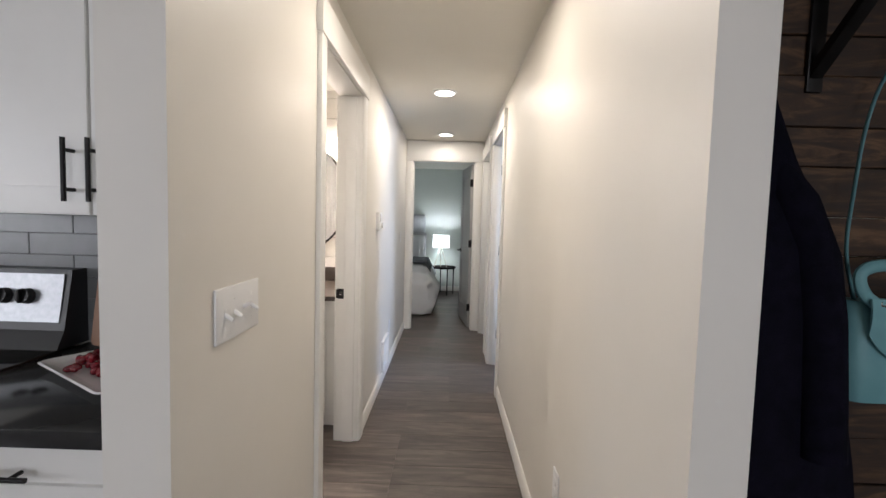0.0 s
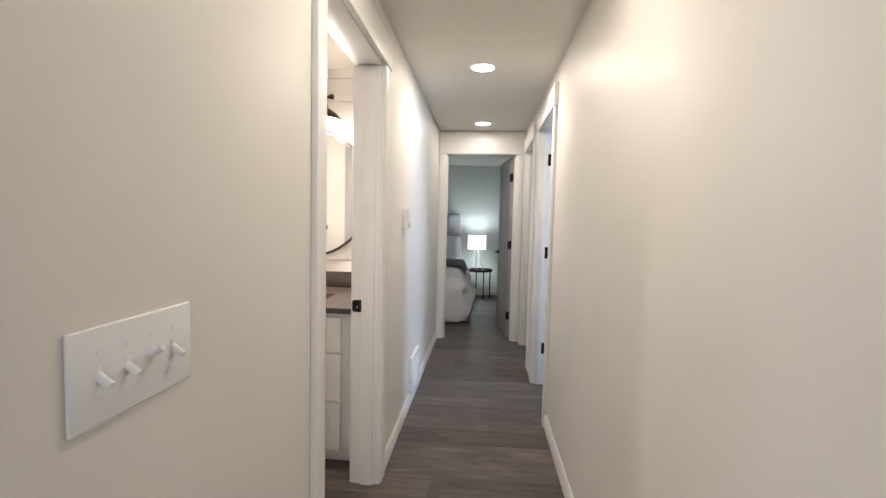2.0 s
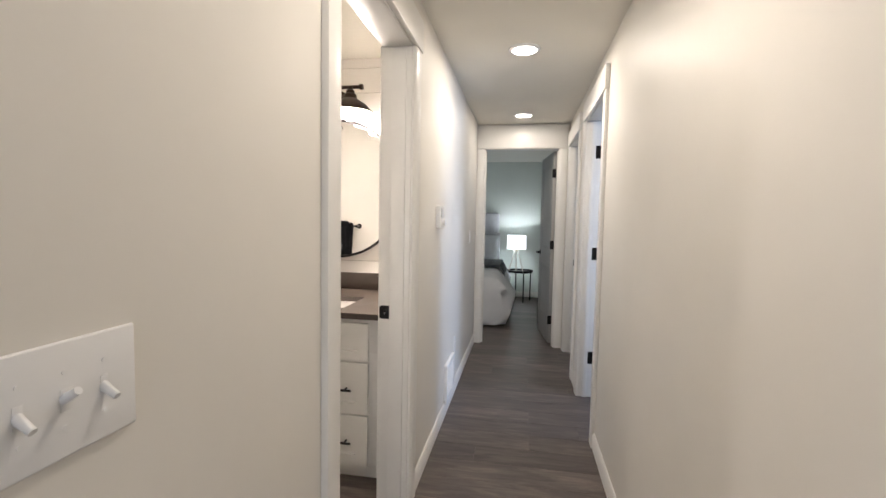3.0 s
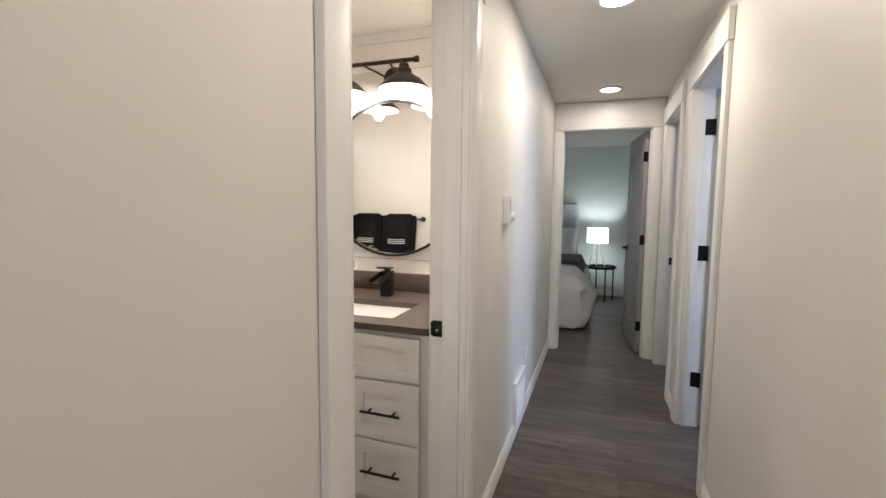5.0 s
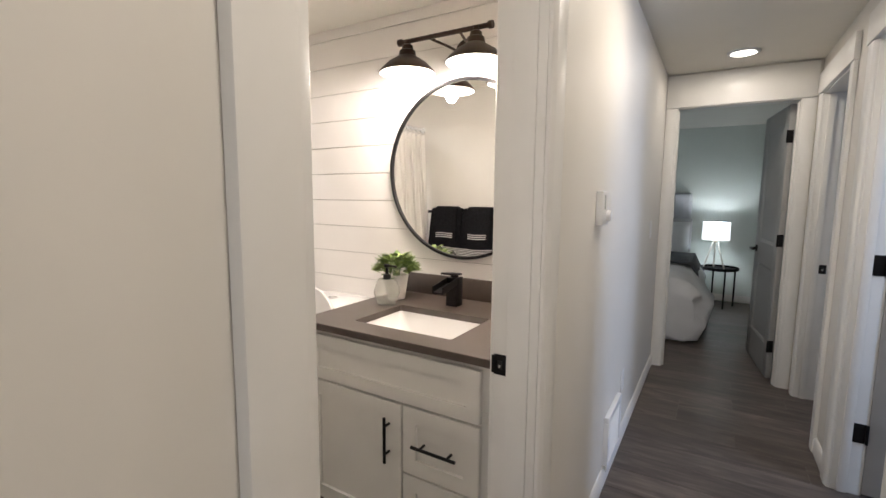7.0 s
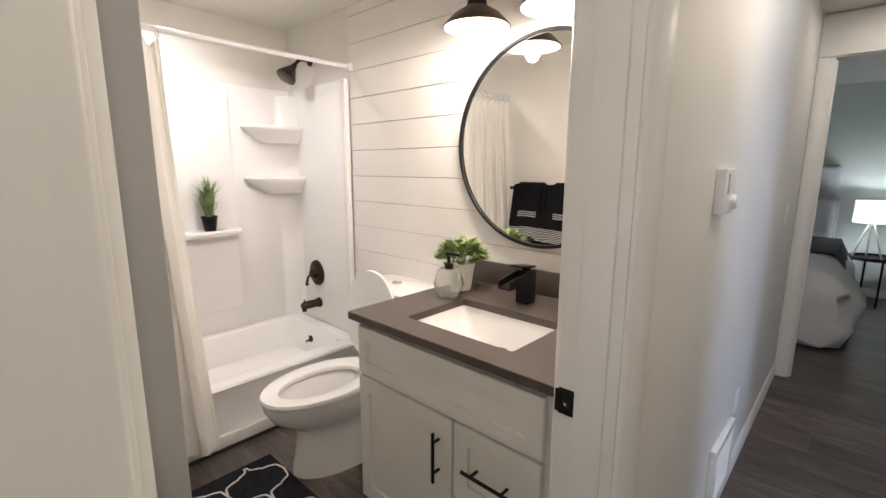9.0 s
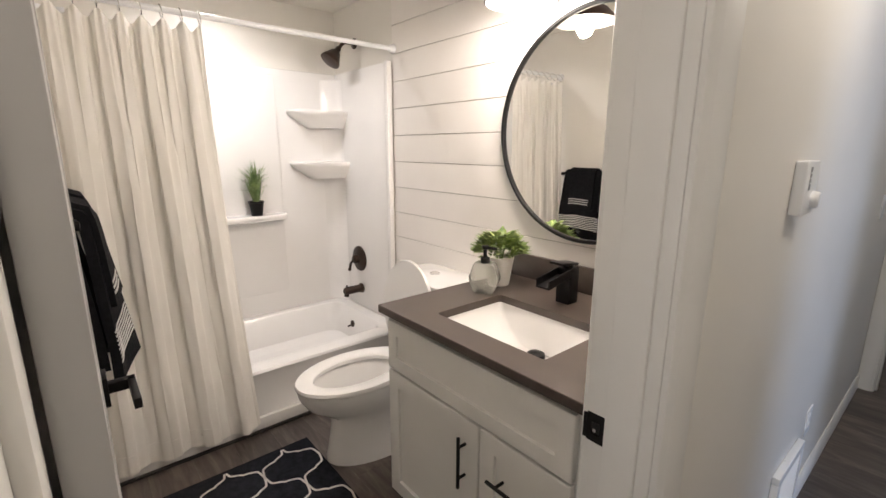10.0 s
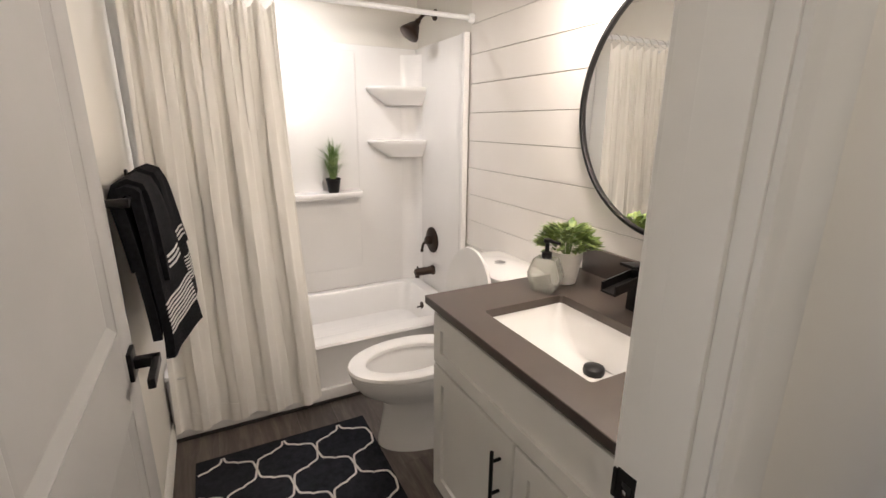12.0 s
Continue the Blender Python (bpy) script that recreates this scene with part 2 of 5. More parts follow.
def boxes(*items, bevel=0.0):
    bm = bmesh.new()
    for a, b in items:
        box(bm, a, b, bevel)
    return bm


def rod(bm, p, q, r, n=12, r2=None):
    p, q = Vector(p), Vector(q)
    d = q - p
    m = Matrix.Translation((p + q) / 2) @ d.to_track_quat("Z", "Y").to_matrix().to_4x4()
    bmesh.ops.create_cone(bm, cap_ends=True, segments=n, radius1=r, radius2=r if r2 is None else r2, depth=d.length, matrix=m)


def lathe(bm, profile, centre=(0, 0, 0), n=24, axis="z", sx=1.0, sy=1.0):
    rings = []
    for r, z in profile:
        ring = []
        for i in range(n):
            a = 2 * math.pi * i / n
            p = Vector((r * math.cos(a) * sx, r * math.sin(a) * sy, z))
            if axis == "y":
                p = Vector((p.x, p.z, p.y))
            elif axis == "x":
                p = Vector((p.z, p.x, p.y))
            ring.append(bm.verts.new(p + Vector(centre)))
        rings.append(ring)
    for a, b in zip(rings, rings[1:]):
        for i in range(n):
            j = (i + 1) % n
            bm.faces.new((a[i], a[j], b[j], b[i]))
    for ring, (r, z) in ((rings[0], profile[0]), (rings[-1], profile[-1])):
        if r > 1e-5 and profile[0] != profile[-1]:
            bm.faces.new(ring)
    bmesh.ops.remove_doubles(bm, verts=bm.verts[:], dist=1e-6)


def loft(bm, rings, cap=True):
    made = [[bm.verts.new(p) for p in ring] for ring in rings]
    n = len(made[0])
    for a, b in zip(made, made[1:]):
        for i in range(n):
            bm.faces.new((a[i], a[(i + 1) % n], b[(i + 1) % n], b[i]))
    if cap:
        bm.faces.new(made[0])
        bm.faces.new(made[-1])
    return made


def extrude_profile(bm, pts, to_world, length_a, length_b):
    """A closed 2D profile swept between two lengths; to_world(u, v, w)."""
    loft(bm, [[Vector(to_world(u, v, w)) for u, v in pts] for w in (length_a, length_b)])


def tube(bm, pts, r, n=8):
    rings = []
    pts = [Vector(p) for p in pts]
    for i, p in enumerate(pts):
        d = (pts[min(i + 1, len(pts) - 1)] - pts[max(i - 1, 0)]).normalized()
        q = d.to_track_quat("Z", "Y")
        rings.append([p + q @ Vector((r * math.cos(2 * math.pi * k / n), r * math.sin(2 * math.pi * k / n), 0)) for k in range(n)])
    loft(bm, rings)


def sheet(bm, f, nu, nv, thick=None):
    """A surface f(u, v), u and v from 0 to 1; with thickness along f's third value if given."""
    g = [[bm.verts.new(f(i / nu, j / nv)) for j in range(nv + 1)] for i in range(nu + 1)]
    for i in range(nu):
        for j in range(nv):
            bm.faces.new((g[i][j], g[i + 1][j], g[i + 1][j + 1], g[i][j + 1]))
    if thick:
        bmesh.ops.recalc_face_normals(bm, faces=bm.faces[:])
        bmesh.ops.solidify(bm, geom=bm.faces[:], thickness=thick)


def structure(name, bm, material, label, category, soft=False):
    return tagged(part(name, bm, material, None, "", soft), label, category, kind="structure")


# ---------------------------------------------------------------- plan
RX = 0.935             # right wall of the hall
LT, RT = 0.127, 0.10   # thickness of the hall walls
L_END, R_END = 2.548, 2.460
END_Y = 7.20
BD0, BD1 = 3.575, 4.352    # bathroom doorway
A0, A1 = 5.20, 5.892       # first doorway of the right wall
B0, B1 = 6.34, 7.05        # second doorway of the right wall
E0, E1 = 0.085, 0.83       # bedroom doorway
HEAD = 2.045
BY0, BY1 = 3.562, 5.185    # bathroom side walls
BX = -2.70
WX0, WX1, WY0, WY1 = -3.2, 3.2, -1.9, 10.25

structure("wall_hall_left", boxes(((-0.132, L_END, 0), (0, 3.238, CEIL)), ((-LT, 3.238, 0), (0, BD0 - 0.02, CEIL)), ((-LT, BD1 + 0.02, 0), (0, END_Y, CEIL)), ((-LT, BD0 - 0.02, HEAD + 0.02), (0, BD1 + 0.02, CEIL))),
          M_WALL, "warm white painted hallway wall with a doorway", "wall")
structure("wall_hall_right", boxes(((RX, R_END, 0), (RX + RT, A0 - 0.02, CEIL)), ((RX, A1 + 0.02, 0), (RX + RT, B0 - 0.02, CEIL)), ((RX, B1 + 0.02, 0), (RX + RT, END_Y, CEIL)),
                                   ((RX, A0 - 0.02, HEAD + 0.02), (RX + RT, A1 + 0.02, CEIL)), ((RX, B0 - 0.02, HEAD + 0.02), (RX + RT, B1 + 0.02, CEIL))),
          M_WALL, "warm white painted hallway wall with two doorways", "wall")
structure("wall_hall_end", boxes(((WX0, END_Y, 0), (E0 - 0.02, END_Y + 0.1, CEIL)), ((E1 + 0.02, END_Y, 0), (WX1, END_Y + 0.1, CEIL)), ((E0 - 0.02, END_Y, HEAD + 0.02), (E1 + 0.02, END_Y + 0.1, CEIL))),
          M_WALL, "white painted wall round the bedroom doorway", "wall")
structure("wall_kitchen", boxes(((WX0, 3.24, 0), (-LT - 0.0005, BY0, CEIL))), M_WALL, "painted wall between kitchen and bathroom", "wall")
structure("wall_bath_back", boxes(((BX - 0.1, BY0, 0), (BX, BY1, CEIL))), M_WALL, "warm white wall behind the bathtub", "wall")
structure("wall_rooms_left", boxes(((WX0, BY1 + 0.02, 0), (-LT, BY1 + 0.12, CEIL))), M_WALL, "wall behind the shiplap boards", "wall")
structure("wall_entry", boxes(((RX + RT, 2.80, 0), (WX1, 2.9, CEIL))), M_WALL, "wall behind the reclaimed boards", "wall")
structure("wall_between_rooms", boxes(((RX + RT, 6.06, 0), (WX1, 6.16, CEIL))), M_WALL, "painted wall between two rooms", "wall")


def pierced(name, fixed0, fixed1, along0, along1, w0, w1, z0, z1, axis, material, label):
    def b(a0, a1, c0, c1):
        return ((fixed0, a0, c0), (fixed1, a1, c1)) if axis == "y" else ((a0, fixed0, c0), (a1, fixed1, c1))
    return structure(name, boxes(b(along0, w0, 0, CEIL), b(w1, along1, 0, CEIL), b(w0, w1, 0, z0), b(w0, w1, z1, CEIL)), material, label, "wall")


pierced("wall_front", WY0 - 0.1, WY0, WX0, WX1, 0.05, 2.35, 0.8, 2.1, "x", M_WALL, "white outer wall with a wide window")
structure("wall_east_front", boxes(((WX1, WY0, 0), (WX1 + 0.1, 2.85, CEIL))), M_WALL, "white outer wall beside the entry", "wall")
pierced("wall_east_room_a", WX1, WX1 + 0.1, 2.85, 6.1, 4.75, 5.8, 0.85, 2.05, "y", M_WALL, "white outer wall with a window")
pierced("wall_east_room_b", WX1, WX1 + 0.1, 6.1, END_Y, 6.3, 7.1, 0.85, 2.05, "y", M_WALL, "white outer wall with a small window")
pierced("wall_west", WX0 - 0.1, WX0, WY0, END_Y, -0.35, 1.35, 0.95, 2.05, "y", M_WALL, "white outer wall with a kitchen window")
structure("wall_bedroom_back", boxes(((-2.2, WY1, 0), (2.3, WY1 + 0.1, CEIL))), M_BEDWALL, "pale grey green bedroom wall", "wall")
pierced("wall_bedroom_west", -2.3, -2.2, END_Y + 0.1, WY1, 8.2, 9.6, 0.85, 2.05, "y", M_BEDWALL, "pale grey green bedroom wall with an assumed window")
structure("wall_bedroom_east", boxes(((2.3, END_Y + 0.1, 0), (2.4, WY1, CEIL))), M_BEDWALL, "pale grey green bedroom wall", "wall")
structure("ceiling", boxes(((WX0 - 0.1, WY0 - 0.1, CEIL), (WX1 + 0.1, WY1 + 0.1, CEIL + 0.1))), M_CEIL, "smooth cream white painted ceiling", "ceiling")
FLOOR = structure("floor", boxes(((WX0 - 0.1, WY0 - 0.1, -0.12), (WX1 + 0.1, WY1 + 0.1, -0.003))), M_FLOOR, "grey brown wood-look vinyl plank floor", "floor")
structure("ground", boxes(((-300, -300, -0.4), (300, 300, -0.2))), surface("lawn", (0.05, 0.08, 0.03), (0.09, 0.12, 0.05), 0.3, 0.95), "green lawn outside the house", "ground")

# window frames in the outer openings; the fourth, the bedroom's, is assumed and unseen
for k, (cx, cy, w, h, turn) in enumerate([(1.2, WY0 - 0.05, 2.3, 1.3, 0), (WX1 + 0.05, 5.275, 1.05, 1.2, 90), (WX1 + 0.05, 6.7, 0.8, 1.2, 90), (-2.25, 8.9, 1.4, 1.2, 90), (WX0 - 0.05, 0.5, 1.7, 1.1, 90)]):
    wob = thing(f"window_{k + 1}", "white framed window with clear panes", "window", (cx, cy, 1.5 if cx < -3 else 1.45), kind="structure", turn=turn)
    part("window_frame", boxes(((-w / 2, -0.04, -h / 2), (-w / 2 + 0.05, 0.04, h / 2)), ((w / 2 - 0.05, -0.04, -h / 2), (w / 2, 0.04, h / 2)), ((-w / 2 + 0.05, -0.04, h / 2 - 0.05), (w / 2 - 0.05, 0.04, h / 2)),
                               ((-w / 2 + 0.05, -0.04, -h / 2), (w / 2 - 0.05, 0.04, -h / 2 + 0.05)), ((-0.025, -0.03, -h / 2 + 0.05), (0.025, 0.03, h / 2 - 0.05))), M_TRIM, wob)
    pane = part("pane", boxes(((-w / 2 + 0.05, -0.004, -h / 2 + 0.05), (w / 2 - 0.05, 0.004, h / 2 - 0.05))), M_GLASS, wob)
    pane.visible_shadow = False

# ---------------------------------------------------------------- trim
CW = 0.095
PROFILE = [(0, 0), (0, 0.009), (0.003, 0.012), (0.014, 0.0135), (0.018, 0.0165), (0.022, 0.0175), (0.091, 0.019), (0.094, 0.018), (0.095, 0.0155), (0.095, 0)]


def doorway(name, axis, face, sign, o0, o1, thick, label, c0=CW, c1=CW, head_h=0.135, head_over=0.012):
    """Jambs, stops, fluted casings and a flat header round an opening. face: the hall side; sign: the way out of the wall there."""
    root = thing(name, label, "door frame", kind="structure")

    def at(along, out, z):
        return (face + sign * out, along, z) if axis == "y" else (along, face + sign * out, z)

    def slab(a0, a1, d0, d1, z0, z1, bevel=0.0015):
        p, q = at(a0, d0, z0), at(a1, d1, z1)
        return tuple(map(min, p, q)), tuple(map(max, p, q))
    for o, s in ((o0, -1), (o1, 1)):
        a, b = sorted((o, o + s * 0.02))
        part("jamb", boxes(slab(a, b, 0.001, -thick - 0.001, 0, HEAD), bevel=0.0015), M_TRIM, root)
        a, b = sorted((o, o - s * 0.011))
        part("door_stop", boxes(slab(a, b, -0.022, -thick + 0.042, 0, HEAD - 0.011), bevel=0.002), M_TRIM, root)
    part("head_jamb", boxes(slab(o0 - 0.02, o1 + 0.02, 0.001, -thick - 0.001, HEAD, HEAD + 0.02), bevel=0.0015), M_TRIM, root)
    for side, w in ((o0 - 0.005, c0), (o1 + 0.005, c1)):
        if w <= 0:
            continue
        s = -1 if side < (o0 + o1) / 2 else 1
        bm = bmesh.new()
        k = w / CW
        extrude_profile(bm, [(u * k, v) for u, v in PROFILE], lambda u, v, z: at(side + s * u, v + 0.0015, z), 0.0, HEAD + 0.004)
        part("casing", bm, M_TRIM, root, "fluted white casing")
        bm = bmesh.new()
        extrude_profile(bm, [(u, v) for u, v in PROFILE], lambda u, v, z: at(side + s * u, -v - thick - 0.0015, z), 0.0, HEAD + 0.004)
        part("casing", bm, M_TRIM, root)
    part("header", boxes(slab(o0 - c0 - 0.005 - head_over, o1 + c1 + 0.005 + head_over, 0.0015, 0.026, HEAD + 0.006, HEAD + 0.006 + head_h), bevel=0.002), M_TRIM, root, "flat white header board")
    return root


door_1 = doorway("door_frame_bath", "y", 0.0, 1, BD0, BD1, LT, "white painted frame of the bathroom doorway")
doorway("door_frame_room_a", "y", RX, -1, A0, A1, RT, "white painted frame of a hallway doorway")
doorway("door_frame_room_b", "y", RX, -1, B0, B1, RT, "white painted frame of a hallway doorway", c1=0.08)
doorway("door_frame_bedroom", "x", END_Y, -1, E0, E1, 0.1, "white painted frame of the bedroom doorway", c0=0.078, c1=0.08, head_h=0.235, head_over=0.0)

part("hinge_jamb", boxes(((-LT - 0.006, BD0 + 0.0005, 0), (-0.0855, BD0 + 0.0245, HEAD - 0.002)), bevel=0.0015), M_TRIM, door_1, "rabbeted hinge side of the jamb")


def baseboard(p, q, normal, h=0.09, t=0.014):
    p, q, nrm = Vector((*p, 0)), Vector((*q, 0)), Vector((*normal, 0))
    bm = bmesh.new()
    prof = [(0.001, 0.001), (t, 0.001), (t, h - 0.012), (t * 0.55, h - 0.004), (t * 0.4, h), (0.001, h)]
    loft(bm, [[e + nrm * u + Vector((0, 0, v)) for u, v in prof] for e in (p, q)])
    return structure("baseboard", bm, M_TRIM, "white painted baseboard along the wall", "baseboard", True)


baseboard((0, L_END), (0, BD0 - 0.1), (1, 0))
baseboard((0, BD1 + 0.1), (0, END_Y - 0.02), (1, 0))
baseboard((RX, R_END), (RX, A0 - 0.1), (-1, 0))
baseboard((RX, A1 + 0.1), (RX, B0 - 0.1), (-1, 0))
baseboard((-0.85, BY0), (-1.91, BY0), (0, 1))
baseboard((-2.2, WY1), (2.3, WY1), (0, -1))

# ---------------------------------------------------------------- lights seen in the place
for sx, sy in SPOTS:
    d = thing("ceiling_light", "round flat white recessed ceiling light, lit", "ceiling light", (sx, sy, CEIL), "recessed downlights")
    bm = bmesh.new()
    lathe(bm, [(0.072, -0.001), (0.092, -0.001), (0.090, -0.008), (0.074, -0.012), (0.072, -0.012), (0.072, -0.001)], n=32)
    part("trim_ring", bm, M_PLATE, d)
    bm = bmesh.new()
    lathe(bm, [(0.0, -0.004), (0.072, -0.004), (0.072, -0.010), (0.0, -0.010)], n=32)
    part("lens", bm, M_LED, d, "glowing frosted lens").visible_shadow = False


# ---------------------------------------------------------------- doors
def panel_leaf(root, w, h, t, material, name="leaf"):
    """Stiles and rails round two recessed panels with sloped edges, in local x (width), y (thickness)."""
    st = 0.115
    openings = ((0.235, 0.82), (1.0, h - 0.125))
    bm = bmesh.new()
    box(bm, (0, 0, 0), (st, t, h), 0.0015)
    box(bm, (w - st, 0, 0), (w, t, h), 0.0015)
    for z0, z1 in ((0, openings[0][0]), (openings[0][1], openings[1][0]), (openings[1][1], h)):
        box(bm, (st - 0.001, 0.0003, z0), (w - st + 0.001, t - 0.0003, z1))
    part(name, bm, material, root)
    for z0, z1 in openings:
        bm = bmesh.new()

        def rect(d, y):
            return [Vector((x, y, z)) for x, z in ((st + d, z0 + d), (w - st - d, z0 + d), (w - st - d, z1 - d), (st + d, z1 - d))]
        loft(bm, [rect(0.034, 0.0095), rect(0.026, 0.0105), rect(0.004, 0.0035), rect(0.0, 0.0015), rect(0.0, t - 0.0015), rect(0.004, t - 0.0035), rect(0.026, t - 0.0105), rect(0.034, t - 0.0095)])
        part("panel", bm, material, root, soft=False)


def lever(root, x, z, t, toward=-1, square=True):
    for side, out in ((0, -1), (t, 1)):
        bm = bmesh.new()
        if square:
            ys = sorted((side, side + out * 0.009))
            box(bm, (x - 0.028, ys[0], z - 0.033), (x + 0.028, ys[1], z + 0.033), 0.0015)
            ys = sorted((side + out * 0.008, side + out * 0.058))
            box(bm, (x - 0.011, ys[0], z - 0.011), (x + 0.011, ys[1], z + 0.011), 0.001)
            ys = sorted((side + out * 0.044, side + out * 0.058))
            xs = sorted((x - toward * 0.011, x + toward * 0.115))
            box(bm, (xs[0], ys[0], z - 0.011), (xs[1], ys[1], z + 0.011), 0.0015)
        else:
            lathe(bm, [(0, 0.0), (0.03, 0.0), (0.03, out * 0.008), (0.012, out * 0.012), (0.010, out * 0.05), (0, out * 0.05)], (x, side, z), 16, "y")
            rod(bm, (x, side + out * 0.045, z), (x + toward * 0.11, side + out * 0.045, z), 0.009)
        part("door_handle", bm, M_BLACK, root, "black metal lever handle")


def hinges(root, x, y, zs, horizontal=True):
    for z in zs:
        bm = bmesh.new()
        rod(bm, (x, y, z - 0.045), (x, y, z + 0.045), 0.006, 10)
        rod(bm, (x, y, z + 0.045), (x, y, z + 0.050), 0.0075, 10)
        box(bm, (x - 0.0012, y, z - 0.045), (x + 0.0012, y + 0.034, z + 0.045))
        part("hinge", bm, M_BLACK, root, "black metal hinge")


bath_door = thing("door_1", "light grey panelled bathroom door standing open against the wall", "door", (-LT - 0.014, BD0 + 0.064, 0.012), kind="structure", turn=180 - 0.5)
panel_leaf(bath_door, 0.765, HEAD - 0.02, 0.035, M_GREYDOOR)
lever(bath_door, 0.703, 0.902, 0.035, -1)
for z in (0.25, 1.05, 1.82):
    part("hinge", boxes(((-0.046, 0.0375, z - 0.045), (-0.008, 0.0392, z + 0.045)), bevel=0.0003), M_BLACK, bath_door, "black metal hinge leaf")
    bm = bmesh.new()
    rod(bm, (-0.0045, 0.0365, z - 0.045), (-0.0045, 0.0365, z + 0.045), 0.004, 10)
    part("hinge_pin", bm, M_BLACK, bath_door)

end_door = thing("door_2", "grey four-panel bedroom door standing open", "door", (E1 - 0.006, END_Y + 0.112, 0.012), kind="structure", turn=97)
panel_leaf(end_door, 0.72, HEAD - 0.02, 0.035, M_GREYDOOR)
lever(end_door, 0.655, 0.93, 0.035, -1, False)
for z in (0.25, 1.05, 1.80):
    part("hinge", boxes(((-0.003, 0.006, z - 0.045), (-0.001, 0.036, z + 0.045)), ((-0.012, 0.035, z - 0.045), (0.0, 0.047, z + 0.045)), bevel=0.0008), M_BLACK, end_door, "black metal hinge")

room_door = thing("door_3", "grey panelled door standing open into the room", "door", (RX + RT + 0.012, A1 - 0.002, 0.012), kind="structure", turn=-4)
panel_leaf(room_door, 0.68, HEAD - 0.02, 0.035, M_GREYDOOR)
lever(room_door, 0.62, 0.93, 0.035, -1)
jamb_plates = thing("hinge_set", "black metal hinges on the white door jamb", "hinge", (RX + RT, A1, 0))
for z in (0.30, 1.08, 1.82):
    part("hinge", boxes(((-0.040, -0.0025, z - 0.046), (0.004, 0.0, z + 0.046)), ((0.002, -0.014, z - 0.046), (0.012, -0.004, z + 0.046)), bevel=0.0008), M_BLACK, jamb_plates)


def strike(name, place, along_sign):
    s = thing(name, "black metal strike plate on the white door jamb", "strike plate", place)
    bm = bmesh.new()
    box(bm, (-0.019, -0.002, -0.030), (0.019, 0.0, 0.030), 0.0008)
    box(bm, (-0.026, -0.004, -0.026), (-0.018, 0.0, 0.026), 0.0015)
    part("plate", bm, M_BLACK, s)
    # no hole is cut: a black slab gives its shade by colour
    bm = bmesh.new()
    box(bm, (-0.008, -0.0026, -0.013), (0.009, -0.0019, 0.013), 0.0002)
    part("latch_hole_shade", bm, M_BLKGLASS, s)
    bm = bmesh.new()
    box(bm, (-0.005, -0.0034, -0.009), (0.001, -0.0026, -0.001), 0.0002)
    part("screw", bm, M_CHROME, s)
    return s


strike("strike_plate", (-LT + 0.021, BD1, 0.897), 1)
strike("strike_plate", (RX + RT - 0.02, B1, 0.905), 1)

# ---------------------------------------------------------------- hallway fittings
sw = thing("light_switch", "white four-gang toggle switch plate", "light switch", (0, 2.818, 1.115))
bm = bmesh.new()
box(bm, (0, -0.113, -0.064), (0.0065, 0.113, 0.064), 0.003, 3)
part("plate", bm, M_PLATE, sw)
for k, up in enumerate((-1, -1, 1, -1)):
    y = -0.069 + k * 0.046
    part("slot", boxes(((0.0066, y - 0.005, -0.012), (0.0072, y + 0.005, 0.012)), bevel=0.0002), M_PLATE, sw)
    bm = bmesh.new()
    rod(bm, (0.004, y, 0.0), (0.024, y, up * 0.012), 0.0062, 10, 0.0045)
    part("toggle", bm, M_PLATE, sw)
    for z in (-0.030, 0.030):
        bm = bmesh.new()
        rod(bm, (0.006, y, z), (0.0075, y, z), 0.0028, 10)
        part("screw", bm, M_PLATE, sw)

th = thing("thermostat", "white wall thermostat with a round dial", "thermostat", (0, 5.015, 1.327))
bm = bmesh.new()
box(bm, (0, -0.058, -0.064), (0.026, 0.058, 0.064), 0.004, 3)
part("body", bm, M_PLATE, th)
bm = bmesh.new()
lathe(bm, [(0, 0.025), (0.021, 0.025), (0.020, 0.038), (0.016, 0.042), (0, 0.042)], (0, 0.028, -0.030), 20, "x")
part("dial", bm, M_PLATE, th, "round white dial")
part("scale", boxes(((0.0255, -0.028, -0.005), (0.0268, -0.012, 0.050)), bevel=0.0003), M_GREYPL, th, "grey temperature scale")
for z in (0.01, 0.022, 0.034):
    part("mark", boxes(((0.0266, -0.027, z), (0.0272, -0.013, z + 0.003))), M_PLATE, th)

vent = thing("wall_vent", "white metal louvred return air vent", "vent", (0, 5.50, 0.205))
bm = bmesh.new()
for a, b in (((-0.165, -0.135), (0.165, -0.105)), ((-0.165, 0.105), (0.165, 0.135)), ((-0.165, -0.105), (-0.135, 0.105)), ((0.135, -0.105), (0.165, 0.105))):
    box(bm, (0.0155 if a[1] < -0.11 else 0.001, a[0], a[1]), (0.024, b[0], b[1]), 0.003)
part("frame", bm, M_PLATE, vent)
part("backing", boxes(((0.001, -0.135, -0.105), (0.003, 0.135, 0.105))), M_GREYPL, vent)
for k in range(13):
    z = -0.096 + k * 0.016
    bm = bmesh.new()
    loft(bm, [[Vector((0.004, y, z + 0.012)), Vector((0.021, y, z)), Vector((0.022, y, z + 0.002)), Vector((0.005, y, z + 0.014))] for y in (-0.134, 0.134)])
    part("slat", bm, M_PLATE, vent)


